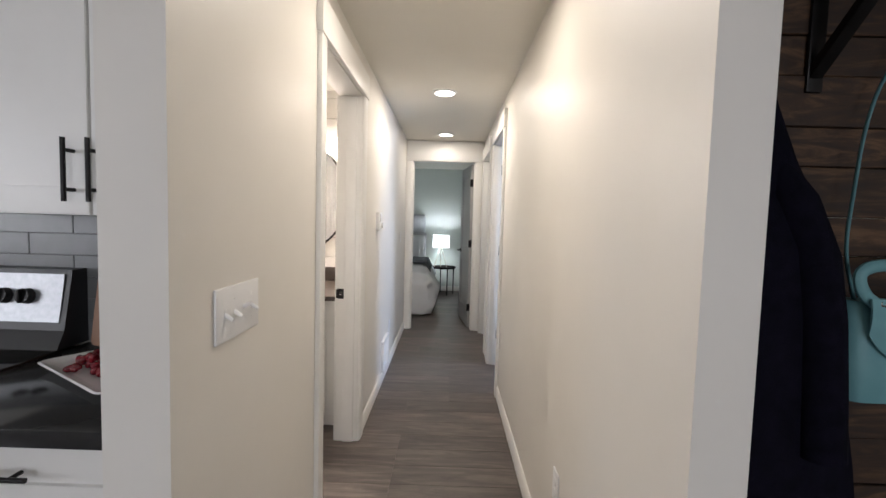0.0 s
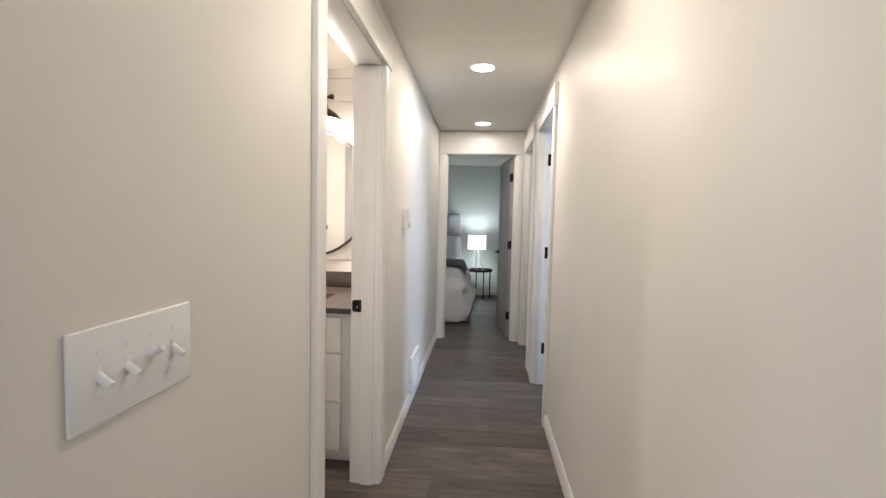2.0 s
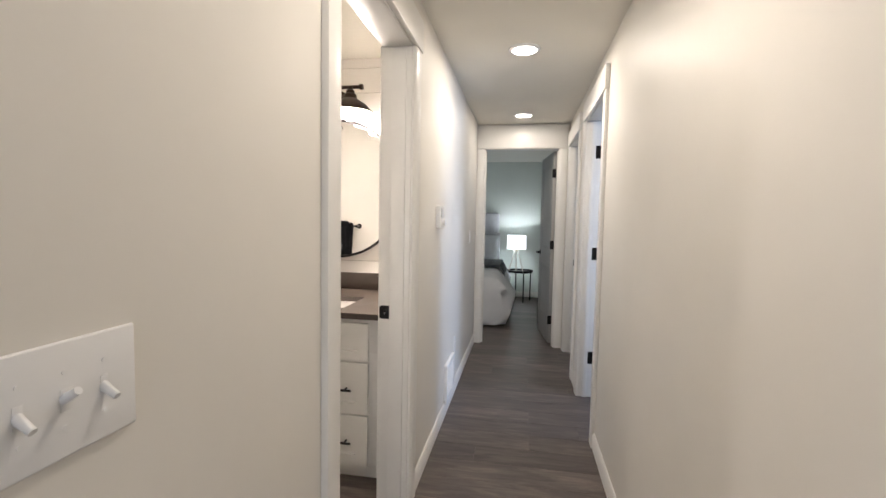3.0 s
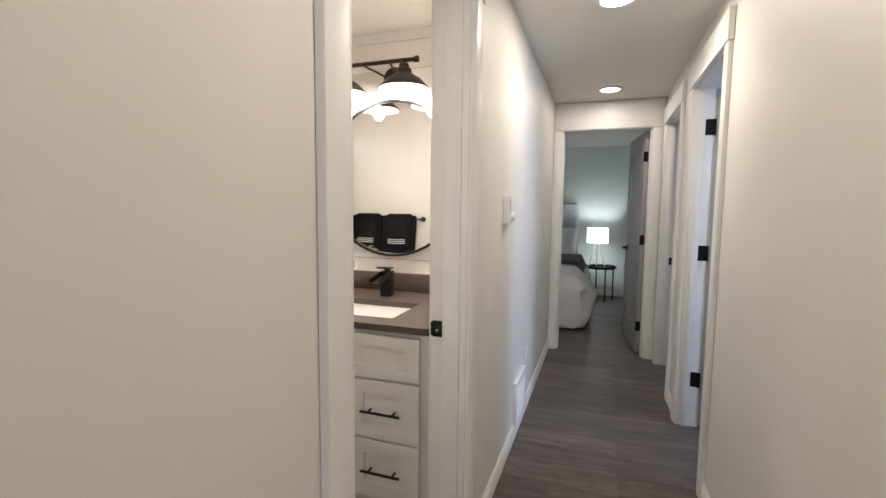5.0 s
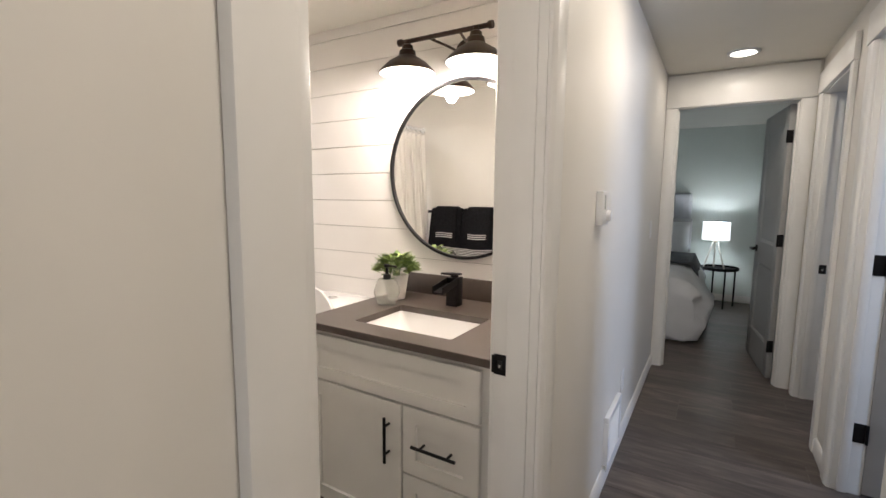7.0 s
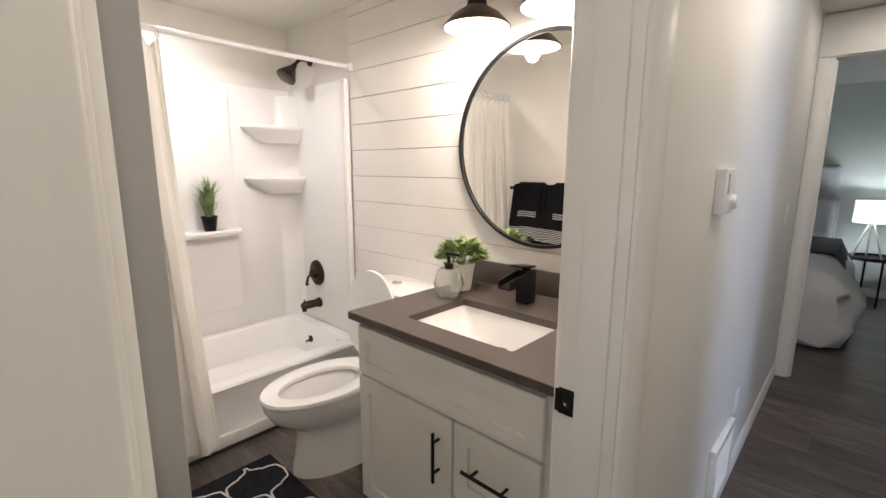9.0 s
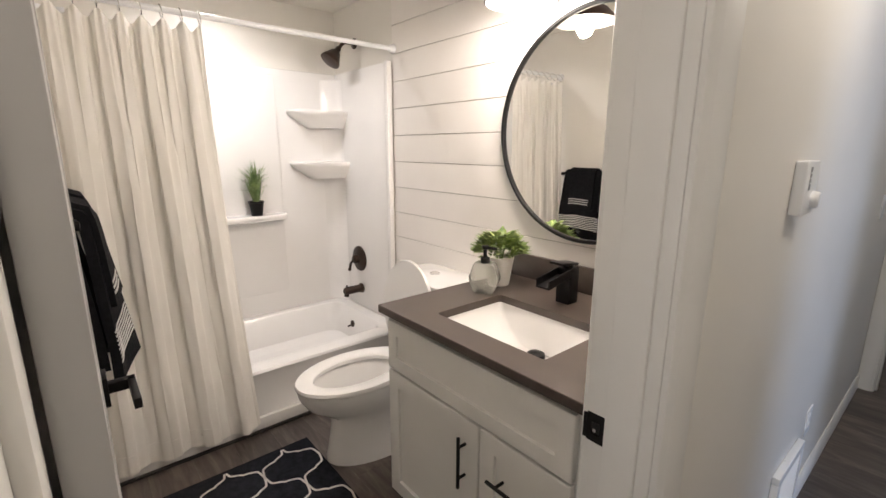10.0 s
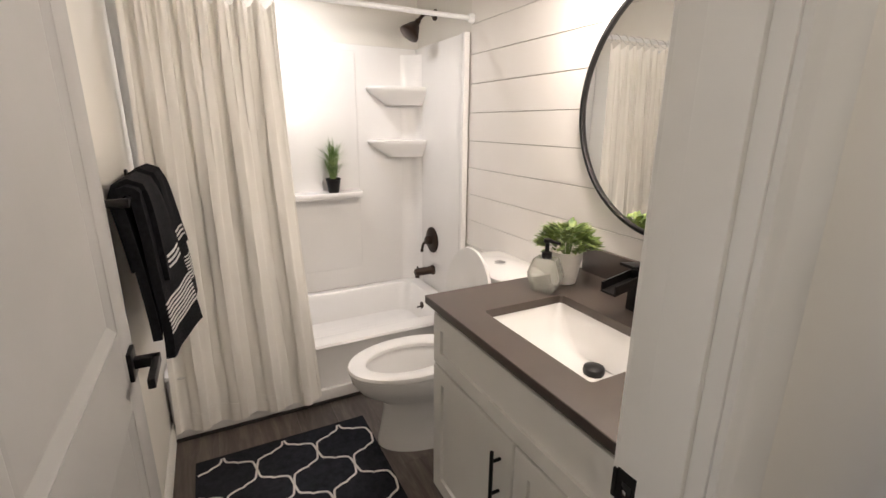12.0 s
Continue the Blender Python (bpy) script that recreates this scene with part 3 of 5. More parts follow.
def outlet(place, sign, label="white duplex wall outlet"):
    o = thing("wall_outlet", label, "outlet", place)
    xs = sorted((0, sign * 0.006))
    part("plate", boxes(((xs[0], -0.036, -0.058), (xs[1], 0.036, 0.058)), bevel=0.002), M_PLATE, o)
    for z in (-0.020, 0.020):
        bm = bmesh.new()
        lathe(bm, [(0, sign * 0.006), (0.016, sign * 0.006), (0.015, sign * 0.0085), (0, sign * 0.0085)], (0, 0, z), 16, "x")
        part("socket", bm, M_PLATE, o)
    return o


outlet((RX, 3.29, 0.40), -1)
outlet((0, 5.79, 0.36), 1)
o = outlet((0, 6.65, 1.15), 1, "small white switch plate near the bedroom")

# ---------------------------------------------------------------- bathroom
# vanity
VX0, VX1, VY0, VZ = -1.034, -LT - 0.035, 4.484, 0.828
van = thing("vanity_cabinet", "white shaker vanity cabinet with black bar pulls", "cabinet")
part("body", boxes(((VX0, VY0 + 0.02, 0.09), (VX1 + 0.025, BY1 - 0.005, VZ - 0.17)), ((VX0, VY0 + 0.02, VZ - 0.17), (VX0 + 0.02, BY1 - 0.005, VZ)), ((VX1 + 0.005, VY0 + 0.02, VZ - 0.17), (VX1 + 0.025, BY1 - 0.005, VZ)),
                   ((VX0 + 0.02, VY0 + 0.02, VZ - 0.17), (VX1 + 0.005, VY0 + 0.035, VZ)), bevel=0.001), M_VANITY, van)
part("toe_kick", boxes(((VX0, VY0 + 0.07, 0), (VX1 + 0.025, VY0 + 0.085, 0.09)), ((VX0, VY0 + 0.085, 0), (VX0 + 0.018, BY1 - 0.005, 0.09))), M_VANITY, van)


def shaker(name, root, x0, x1, z0, z1, y, material, rail=0.058, t=0.02, out=-1):
    bm = bmesh.new()
    ya, yb = sorted((y, y + out * t))
    box(bm, (x0, ya, z0), (x1, yb, z1))
    bm.faces.ensure_lookup_table()
    front = [f for f in bm.faces if abs(f.calc_center_median().y - (y + out * t)) < 1e-5]
    bmesh.ops.inset_region(bm, faces=front, thickness=rail, use_even_offset=True)
    bmesh.ops.inset_region(bm, faces=front, thickness=0.0012, use_even_offset=True)
    for v in front[0].verts:
        v.co.y -= out * t * 0.5
    rim = [e for e in bm.edges if abs(e.verts[0].co.y - (y + out * t)) < 1e-5 and abs(e.verts[1].co.y - (y + out * t)) < 1e-5 and any(abs(v.co.x - x0) < 1e-5 or abs(v.co.x - x1) < 1e-5 for v in e.verts) and len([f for f in e.link_faces if abs(f.normal.y) < 0.5]) == 1]
    bmesh.ops.bevel(bm, geom=rim, offset=0.002, segments=2, affect="EDGES")
    return part(name, bm, material, root)


def bar_pull(root, a, b, out, r=0.0058):
    """A bar on two posts; out: the vector from the front to the bar."""
    a, b, out = Vector(a), Vector(b), Vector(out)
    d = (b - a).normalized()
    bm = bmesh.new()
    rod(bm, a + out, b + out, r, 12)
    inset = (b - a).length * 0.19
    for p in (a + d * inset, b - d * inset):
        rod(bm, p, p + out, r * 0.85, 10)
    return part("handle", bm, M_BLACK, root, "black bar pull")


shaker("drawer_front", van, VX0 + 0.004, -0.232, 0.618, 0.804, VY0 + 0.02, M_VANITY, 0.05)
SPLIT = -0.548
vdoor = shaker("door", van, VX0 + 0.004, SPLIT - 0.004, 0.09, 0.608, VY0 + 0.02, M_VANITY)
bar_pull(vdoor, (-0.606, VY0, 0.380), (-0.606, VY0, 0.556), (0, -0.03, 0))
for z0, z1 in ((0.352, 0.608), (0.09, 0.344)):
    dr = shaker("drawer", van, SPLIT + 0.004, -0.232, z0, z1, VY0 + 0.02, M_VANITY)
    zc = (z0 + z1) / 2
    bar_pull(dr, (-0.486, VY0 + 0.005, zc), (-0.306, VY0 + 0.005, zc), (0, -0.035, 0))

# countertop with a rectangular cut-out and the basin under it
CX0, CX1, CY0, CZ = -1.064, -LT - 0.001, 4.465, 0.857
SX0, SX1, SY0, SY1 = -0.855, -0.395, 4.575, 4.895
top = thing("countertop", "dark brown quartz countertop with backsplash", "countertop")
bm = bmesh.new()


def rrect(x0, x1, y0, y1, z, r, n=5):
    pts = []
    for cx, cy, a0 in ((x1 - r, y1 - r, 0), (x0 + r, y1 - r, 90), (x0 + r, y0 + r, 180), (x1 - r, y0 + r, 270)):
        for k in range(n):
            a = radians(a0 + 90 * k / (n - 1))
            pts.append(Vector((cx + r * math.cos(a), cy + r * math.sin(a), z)))
    return pts


loft(bm, [rrect(CX0, CX1, CY0, BY1 - 0.002, VZ + 0.001, 0.003), rrect(CX0, CX1, CY0, BY1 - 0.002, CZ - 0.002, 0.003), rrect(CX0 + 0.002, CX1, CY0 + 0.002, BY1 - 0.002, CZ, 0.003), rrect(SX0 - 0.001, SX1 + 0.001, SY0 - 0.001, SY1 + 0.001, CZ, 0.012), rrect(SX0, SX1, SY0, SY1, CZ - 0.0015, 0.012),
          rrect(SX0, SX1, SY0, SY1, VZ + 0.001, 0.012), rrect(CX0, CX1, CY0, BY1 - 0.002, VZ + 0.001, 0.003)], cap=False)
bmesh.ops.remove_doubles(bm, verts=bm.verts[:], dist=1e-6)
part("slab", bm, M_QUARTZ, top, soft=False)
part("backsplash", boxes(((-1.035, BY1 - 0.024, CZ), (CX1, BY1 - 0.004, CZ + 0.105)), bevel=0.002), M_QUARTZ, top)

basin = thing("sink", "white rectangular undermount ceramic sink", "sink")
bm = bmesh.new()

S = (SX0, SX1, SY0, SY1)
rings = [rrect(S[0] - 0.012, S[1] + 0.012, S[2] - 0.012, S[3] + 0.012, VZ - 0.145, 0.02), rrect(S[0] - 0.012, S[1] + 0.012, S[2] - 0.012, S[3] + 0.012, VZ, 0.02),
         rrect(S[0] - 0.002, S[1] + 0.002, S[2] - 0.002, S[3] + 0.002, VZ, 0.02), rrect(S[0] + 0.002, S[1] - 0.004, S[2] + 0.004, S[3] - 0.002, VZ - 0.02, 0.025),
         rrect(S[0] + 0.03, S[1] - 0.02, S[2] + 0.02, S[3] - 0.012, VZ - 0.09, 0.05), rrect(S[0] + 0.09, S[1] - 0.06, S[2] + 0.06, S[3] - 0.03, VZ - 0.125, 0.06),
         rrect(-0.66, -0.58, 4.79, 4.87, VZ - 0.132, 0.038)]
loft(bm, rings)
part("bowl", bm, M_CERAMIC, basin)
bm = bmesh.new()
lathe(bm, [(0, VZ - 0.134), (0.030, VZ - 0.134), (0.033, VZ - 0.122), (0.031, VZ - 0.110), (0.020, VZ - 0.104), (0, VZ - 0.102)], (-0.615, 4.825, 0), 24)
part("drain", bm, M_BLACK, basin, "black pop-up drain")

fc = thing("faucet", "matte black square waterfall faucet", "faucet", (-0.640, 5.025, CZ))
fc.scale = (1.1, 1.1, 1.15)
part("post", boxes(((-0.026, -0.026, 0), (0.026, 0.026, 0.118)), bevel=0.002), M_BLACK, fc)
bm = bmesh.new()
loft(bm, [[Vector((x, y, z)) for x, z in ((-0.026, z0), (0.026, z0), (0.026, z0 + 0.028), (0.021, z0 + 0.028), (0.021, z0 + 0.006), (-0.021, z0 + 0.006), (-0.021, z0 + 0.028), (-0.026, z0 + 0.028))] for y, z0 in ((-0.02, 0.090), (-0.135, 0.070))])
part("spout", bm, M_BLACK, fc, "open black trough spout")
bm = bmesh.new()
box(bm, (-0.024, -0.075, 0.127), (0.024, 0.024, 0.135), 0.0015)
rod(bm, (0, 0, 0.115), (0, 0, 0.13), 0.017, 16)
bmesh.ops.rotate(bm, verts=bm.verts[:], cent=(0, 0, 0.13), matrix=Matrix.Rotation(radians(-7), 3, "X"))
part("handle", bm, M_BLACK, fc)

# soap bottle
soap = thing("soap_bottle", "clear faceted glass soap dispenser with black pump", "soap dispenser", (-0.915, 4.868, CZ), turn=30)
soap.scale = (1.15, 1.15, 1.1)
bm = bmesh.new()
HEXA = [(-0.032, 0.0), (0.032, 0.0), (0.053, 0.055), (0.034, 0.112), (-0.034, 0.112), (-0.053, 0.055)]
loft(bm, [[Vector((x, y, z)) for x, z in HEXA] for y in (-0.026, 0.026)])
bmesh.ops.bevel(bm, geom=bm.edges[:], offset=0.004, segments=2, affect="EDGES")
part("bottle", bm, M_SOAP, soap)
bm = bmesh.new()
lathe(bm, [(0, 0.110), (0.016, 0.110), (0.016, 0.130), (0.007, 0.134), (0.006, 0.160), (0.012, 0.163), (0.012, 0.174), (0, 0.176)], n=16)
rod(bm, (0, 0, 0.168), (0.04, 0, 0.163), 0.005, 8)
part("pump", bm, M_BLACK, soap, "black pump top")


def leaves(bm, count, spread, low, high, size, rng, tilt=1.0):
    for _ in range(count):
        a, e = rng.uniform(0, 2 * math.pi), rng.uniform(0.15, 1.0) ** 0.7
        d = Vector((math.cos(a) * e * spread, math.sin(a) * e * spread, low + (high - low) * (1 - 0.65 * e * e) * rng.uniform(0.55, 1.0)))
        way = Vector((math.cos(a) * tilt, math.sin(a) * tilt, rng.uniform(-0.1, 0.9))).normalized()
        s = size * rng.uniform(0.7, 1.25)
        side = way.cross(Vector((0, 0, 1))).normalized() * s * 0.27
        up = side.cross(way).normalized() * s * 0.10
        p = [d, d + way * s * 0.45 + side + up, d + way * s, d + way * s * 0.45 - side + up]
        v = [bm.verts.new(q) for q in p]
        bm.faces.new((v[0], v[1], v[2]))
        bm.faces.new((v[0], v[2], v[3]))


rng = random.Random(5)
plant = thing("potted_plant", "small leafy green plant in a ribbed white pot", "plant", (-0.958, 5.000, CZ))
bm = bmesh.new()
prof = [(0, 0), (0.040, 0)]
for k in range(9):
    z = 0.006 + k * 0.012
    prof += [(0.0415 + k * 0.0018, z), (0.0435 + k * 0.0018, z + 0.006)]
prof += [(0.059, 0.116), (0.059, 0.122), (0.053, 0.122), (0.050, 0.105), (0, 0.105)]
lathe(bm, prof, n=28)
part("pot", bm, M_POT, plant, "ribbed white ceramic pot")
bm = bmesh.new()
leaves(bm, 460, 0.090, 0.105, 0.225, 0.044, rng)
part("foliage", bm, M_LEAF, plant, "dense small bright green leaves", soft=False)
bm = bmesh.new()
for _ in range(26):
    a, e = rng.uniform(0, 6.28), rng.uniform(0.02, 0.075)
    tube(bm, [(0.012 * math.cos(a), 0.012 * math.sin(a), 0.10), (e * 0.5 * math.cos(a), e * 0.5 * math.sin(a), 0.15), (e * math.cos(a), e * math.sin(a), 0.20 - e * 0.4)], 0.0012, 5)
part("stems", bm, M_GRASS, plant)

# mirror and vanity light
mir = thing("mirror", "large round mirror with a thin black frame", "mirror", (-0.685, BY1 - 0.001, 1.492))
bm = bmesh.new()
lathe(bm, [(0.0, -0.006), (0.424, -0.006), (0.424, -0.014), (0.0, -0.014)], n=96, axis="y")
part("glass", bm, M_MIRROR, mir, "silvered mirror glass", soft=False)
bm = bmesh.new()
lathe(bm, [(0.422, -0.001), (0.436, -0.001), (0.437, -0.022), (0.435, -0.025), (0.424, -0.025), (0.422, -0.022), (0.422, -0.001)], n=96, axis="y")
part("frame", bm, M_BLACK, mir, "thin black metal frame")

vl = thing("vanity_light", "dark bronze vanity light with two lit barn shades", "wall light", (-0.69, BY1, 2.07))
bm = bmesh.new()
lathe(bm, [(0, -0.001), (0.062, -0.001), (0.062, -0.018), (0.05, -0.026), (0, -0.028)], (0.02, 0, -0.03), 24, "y")
part("backplate", bm, M_BRONZE, vl)
bm = bmesh.new()
rod(bm, (-0.235, -0.20, 0.0), (0.235, -0.20, 0.0), 0.0105, 14)
for s in (-1, 1):
    rod(bm, (s * 0.222, -0.20, 0), (s * 0.240, -0.20, 0), 0.016, 14)
part("bar", bm, M_BRONZE, vl)
for s in (-0.05, 0.05):
    bm = bmesh.new()
    tube(bm, [(0.02 + s * 0.6, -0.02, -0.03), (0.02 + s, -0.11, -0.02), (s * 1.6, -0.195, 0.0)], 0.006, 8)
    part("arm", bm, M_BRONZE, vl)
for lx in LAMP_X:
    x = lx + 0.69
    bm = bmesh.new()
    lathe(bm, [(0.012, 0.0), (0.014, -0.018), (0.024, -0.024), (0.027, -0.042), (0.036, -0.047), (0.040, -0.070), (0.052, -0.078), (0.088, -0.100), (0.110, -0.122), (0.129, -0.142), (0.131, -0.146),
               (0.127, -0.146), (0.108, -0.126), (0.086, -0.105), (0.050, -0.083), (0.02, -0.075), (0.0, -0.074)], (x, -0.215, 0), 32)
    part("shade", bm, M_BRONZE, vl, "flared dark bronze metal shade")
    bm = bmesh.new()
    lathe(bm, [(0.0, -0.0765), (0.02, -0.0775), (0.050, -0.0855), (0.085, -0.1075), (0.107, -0.1285), (0.126, -0.1475), (0.124, -0.1485), (0.105, -0.131), (0.084, -0.110), (0.050, -0.088), (0.02, -0.080), (0, -0.079)], (x, -0.215, 0), 32)
    part("shade_lining", bm, M_SHADEIN, vl, "white enamel inside of the shade")
    bm = bmesh.new()
    bmesh.ops.create_uvsphere(bm, u_segments=20, v_segments=12, radius=0.036, matrix=Matrix.Translation((x, -0.22, -0.165)))
    rod(bm, (x, -0.22, -0.140), (x, -0.217, -0.082), 0.016, 12)
    part("bulb", bm, M_BULB, vl, "glowing round bulb").visible_shadow = False

# toilet
TX = -1.44
toilet = thing("toilet", "white ceramic toilet with its lid raised", "toilet", (TX, 0, 0))


def oval(cy, rx, ry, z, n=40, front=1.0, squash=1.0):
    pts = []
    for i in range(n):
        a = 2 * math.pi * i / n
        c, s = math.cos(a), math.sin(a)
        k = 1.0 if s < 0 else squash
        pts.append(Vector((rx * c * (abs(c) ** 0.0), cy + ry * s * k, z)))
    return pts


bm = bmesh.new()
loft(bm, [oval(4.71, 0.150, 0.305, 0.0), oval(4.71, 0.149, 0.304, 0.02), oval(4.712, 0.143, 0.296, 0.06), oval(4.715, 0.132, 0.278, 0.18), oval(4.71, 0.133, 0.278, 0.22), oval(4.68, 0.148, 0.295, 0.255), oval(4.64, 0.166, 0.312, 0.295), oval(4.60, 0.181, 0.304, 0.345), oval(4.588, 0.185, 0.300, 0.385),
          oval(4.57, 0.140, 0.225, 0.386), oval(4.57, 0.115, 0.195, 0.36), oval(4.57, 0.10, 0.16, 0.28), oval(4.58, 0.06, 0.09, 0.215), oval(4.58, 0.02, 0.03, 0.21)])
box(bm, (-0.105, 4.76, 0.002), (0.105, 5.12, 0.38), 0.03, 3)
part("bowl", bm, M_CERAMIC, toilet)
bm = bmesh.new()
loft(bm, [oval(4.582, 0.190, 0.298, 0.390), oval(4.582, 0.193, 0.302, 0.400), oval(4.582, 0.188, 0.297, 0.412), oval(4.565, 0.130, 0.215, 0.413), oval(4.565, 0.120, 0.203, 0.405), oval(4.565, 0.118, 0.200, 0.390), oval(4.582, 0.190, 0.298, 0.390)], cap=False)
bmesh.ops.remove_doubles(bm, verts=bm.verts[:], dist=1e-5)
part("seat", bm, M_CERAMIC, toilet, "white plastic seat")
bm = bmesh.new()
loft(bm, [oval(0, 0.196, 0.225, 0.0), oval(0, 0.200, 0.229, 0.006), oval(0, 0.196, 0.225, 0.016), oval(0, 0.12, 0.15, 0.019)])
bmesh.ops.transform(bm, matrix=Matrix.Translation((0, 4.868, 0.655)) @ Matrix.Rotation(radians(84), 4, "X"), verts=bm.verts[:])
part("lid", bm, M_CERAMIC, toilet, "raised white toilet lid")
bm = bmesh.new()
rod(bm, (-0.09, 4.855, 0.415), (0.09, 4.855, 0.415), 0.011, 12)
part("lid_hinge", bm, M_CERAMIC, toilet)
bm = bmesh.new()
loft(bm, [rrect(-0.185, 0.185, 4.915, 5.165, 0.36, 0.06), rrect(-0.20, 0.20, 4.91, 5.168, 0.55, 0.06), rrect(-0.205, 0.205, 4.908, 5.17, 0.745, 0.06)])
part("tank", bm, M_CERAMIC, toilet)
bm = bmesh.new()
loft(bm, [rrect(-0.208, 0.208, 4.903, 5.175, 0.746, 0.065), rrect(-0.214, 0.214, 4.898, 5.178, 0.756, 0.065), rrect(-0.214, 0.214, 4.898, 5.178, 0.780, 0.065), rrect(-0.195, 0.195, 4.915, 5.165, 0.790, 0.06)])
part("tank_lid", bm, M_CERAMIC, toilet)
bm = bmesh.new()
lathe(bm, [(0, 0.790), (0.027, 0.790), (0.027, 0.795), (0.021, 0.797), (0, 0.797)], (0, 5.04, 0), 24)
part("flush_button", bm, M_CHROME, toilet, "round chrome flush button")

bm = bmesh.new()
loft(bm, [oval(4.575, 0.078, 0.120, 0.252), oval(4.575, 0.079, 0.121, 0.254)])
part("water", bm, M_GLASS, toilet, "still water in the bowl")

# bathtub
TUBX, RIM = -1.905, 0.325
SURR_Y, SURR_X, SURR_E = 5.150, -2.665, -2.005
tub = thing("bathtub", "white acrylic alcove bathtub", "bathtub")
Y0, Y1 = BY0 + 0.004, SURR_Y
bm = bmesh.new()
loft(bm, [rrect(BX + 0.006, TUBX + 0.03, Y0, Y1, 0.0, 0.01), rrect(BX + 0.006, TUBX, Y0, Y1, 0.10, 0.01), rrect(BX + 0.006, TUBX + 0.01, Y0, Y1, 0.27, 0.01), rrect(BX + 0.006, TUBX + 0.03, Y0, Y1, RIM - 0.012, 0.015), rrect(BX + 0.01, TUBX + 0.022, Y0, Y1, RIM, 0.02),
          rrect(BX + 0.08, TUBX - 0.075, Y0 + 0.10, Y1 - 0.075, RIM, 0.09), rrect(BX + 0.09, TUBX - 0.09, Y0 + 0.12, Y1 - 0.088, RIM - 0.015, 0.09), rrect(BX + 0.12, TUBX - 0.12, Y0 + 0.22, Y1 - 0.12, 0.13, 0.1), rrect(BX + 0.16, TUBX - 0.16, Y0 + 0.30, Y1 - 0.16, 0.10, 0.1)])
part("basin", bm, M_TUB, tub)
part("apron_foot", boxes(((TUBX + 0.012, Y0, 0.0), (TUBX + 0.036, Y1, 0.075)), bevel=0.006), M_TUB, tub)
part("floor_strip", boxes(((TUBX + 0.037, Y0, 0.001), (TUBX + 0.050, Y1, 0.016)), bevel=0.003), M_SUB, tub, "dark sealing strip at the floor")
bm = bmesh.new()
lathe(bm, [(0, 0.0), (0.032, 0.0), (0.031, -0.008), (0.012, -0.014), (0, -0.015)], (-2.355, Y1 - 0.094, 0.222), 20, "y")
rod(bm, (-2.355, Y1 - 0.105, 0.222), (-2.38, Y1 - 0.125, 0.209), 0.006, 8)
part("overflow", bm, M_BRONZE, tub, "dark bronze overflow cap")

sur = thing("tub_surround", "glossy white moulded tub surround with shelves", "shower wall")
part("back_panel", boxes(((BX + 0.002, Y0, RIM + 0.001), (SURR_X, Y1 + 0.025, 1.90)), bevel=0.006), M_TUB, sur)
part("end_panel", boxes(((SURR_X, Y1 + 0.001, RIM + 0.001), (SURR_E - 0.035, Y1 + 0.030, 1.90)), ((SURR_E - 0.035, Y1 - 0.004, RIM + 0.001), (SURR_E, Y1 + 0.030, 1.905)), bevel=0.005), M_TUB, sur)
part("raised_panel", boxes(((SURR_X - 0.001, Y0 + 0.05, 0.47), (SURR_X + 0.012, 4.735, 1.86)), bevel=0.006), M_TUB, sur)
bm = bmesh.new()
n = 8
loft(bm, [[Vector((SURR_X + 0.0005 + (0.11 * (1 - math.sin(radians(90 * k / n)))) , Y1 + 0.002 - 0.11 * (1 - math.cos(radians(90 * k / n))), z)) for k in range(n + 1)] + [Vector((SURR_X - 0.001, Y1 + 0.003, z))] for z in (RIM + 0.002, 1.86)])
part("corner_cove", bm, M_TUB, sur)


def corner_shelf(z, r=0.30, drop=0.11):
    bm = bmesh.new()
    def ring(k, zz):
        pts = [Vector((SURR_X, Y1 + 0.001, zz))]
        for i in range(13):
            a = radians(90 * i / 12)
            f = k * r / max(0.55, (abs(math.cos(a)) ** 2.6 + abs(math.sin(a)) ** 2.6) ** (1 / 2.6)) * 0.8
            pts.append(Vector((SURR_X + f * math.sin(a) * 0.72, Y1 + 0.001 - f * math.cos(a) * 1.45, zz)))
        return pts
    loft(bm, [ring(0.62, z - drop), ring(0.80, z - drop * 0.6), ring(0.97, z - 0.03), ring(1.0, z - 0.012), ring(0.985, z)])
    part("shelf", bm, M_TUB, sur, "rounded moulded corner shelf")


corner_shelf(1.655)
corner_shelf(1.325)
bm = bmesh.new()


def straight(k, z):
    return [Vector((SURR_X + 0.008, 4.26 - 0.0, z)), Vector((SURR_X + 0.008, 4.735, z)), Vector((SURR_X + 0.008 + 0.07 * k, 4.735 - 0.02 * (1 - k), z)), Vector((SURR_X + 0.008 + 0.11 * k, 4.70, z)), Vector((SURR_X + 0.008 + 0.125 * k, 4.60, z)), Vector((SURR_X + 0.008 + 0.125 * k, 4.26, z))]


loft(bm, [straight(0.4, 0.955), straight(0.93, 0.968), straight(1.0, 0.985), straight(1.0, 0.998), straight(0.96, 1.005)])
part("shelf", bm, M_TUB, sur, "moulded ledge shelf")

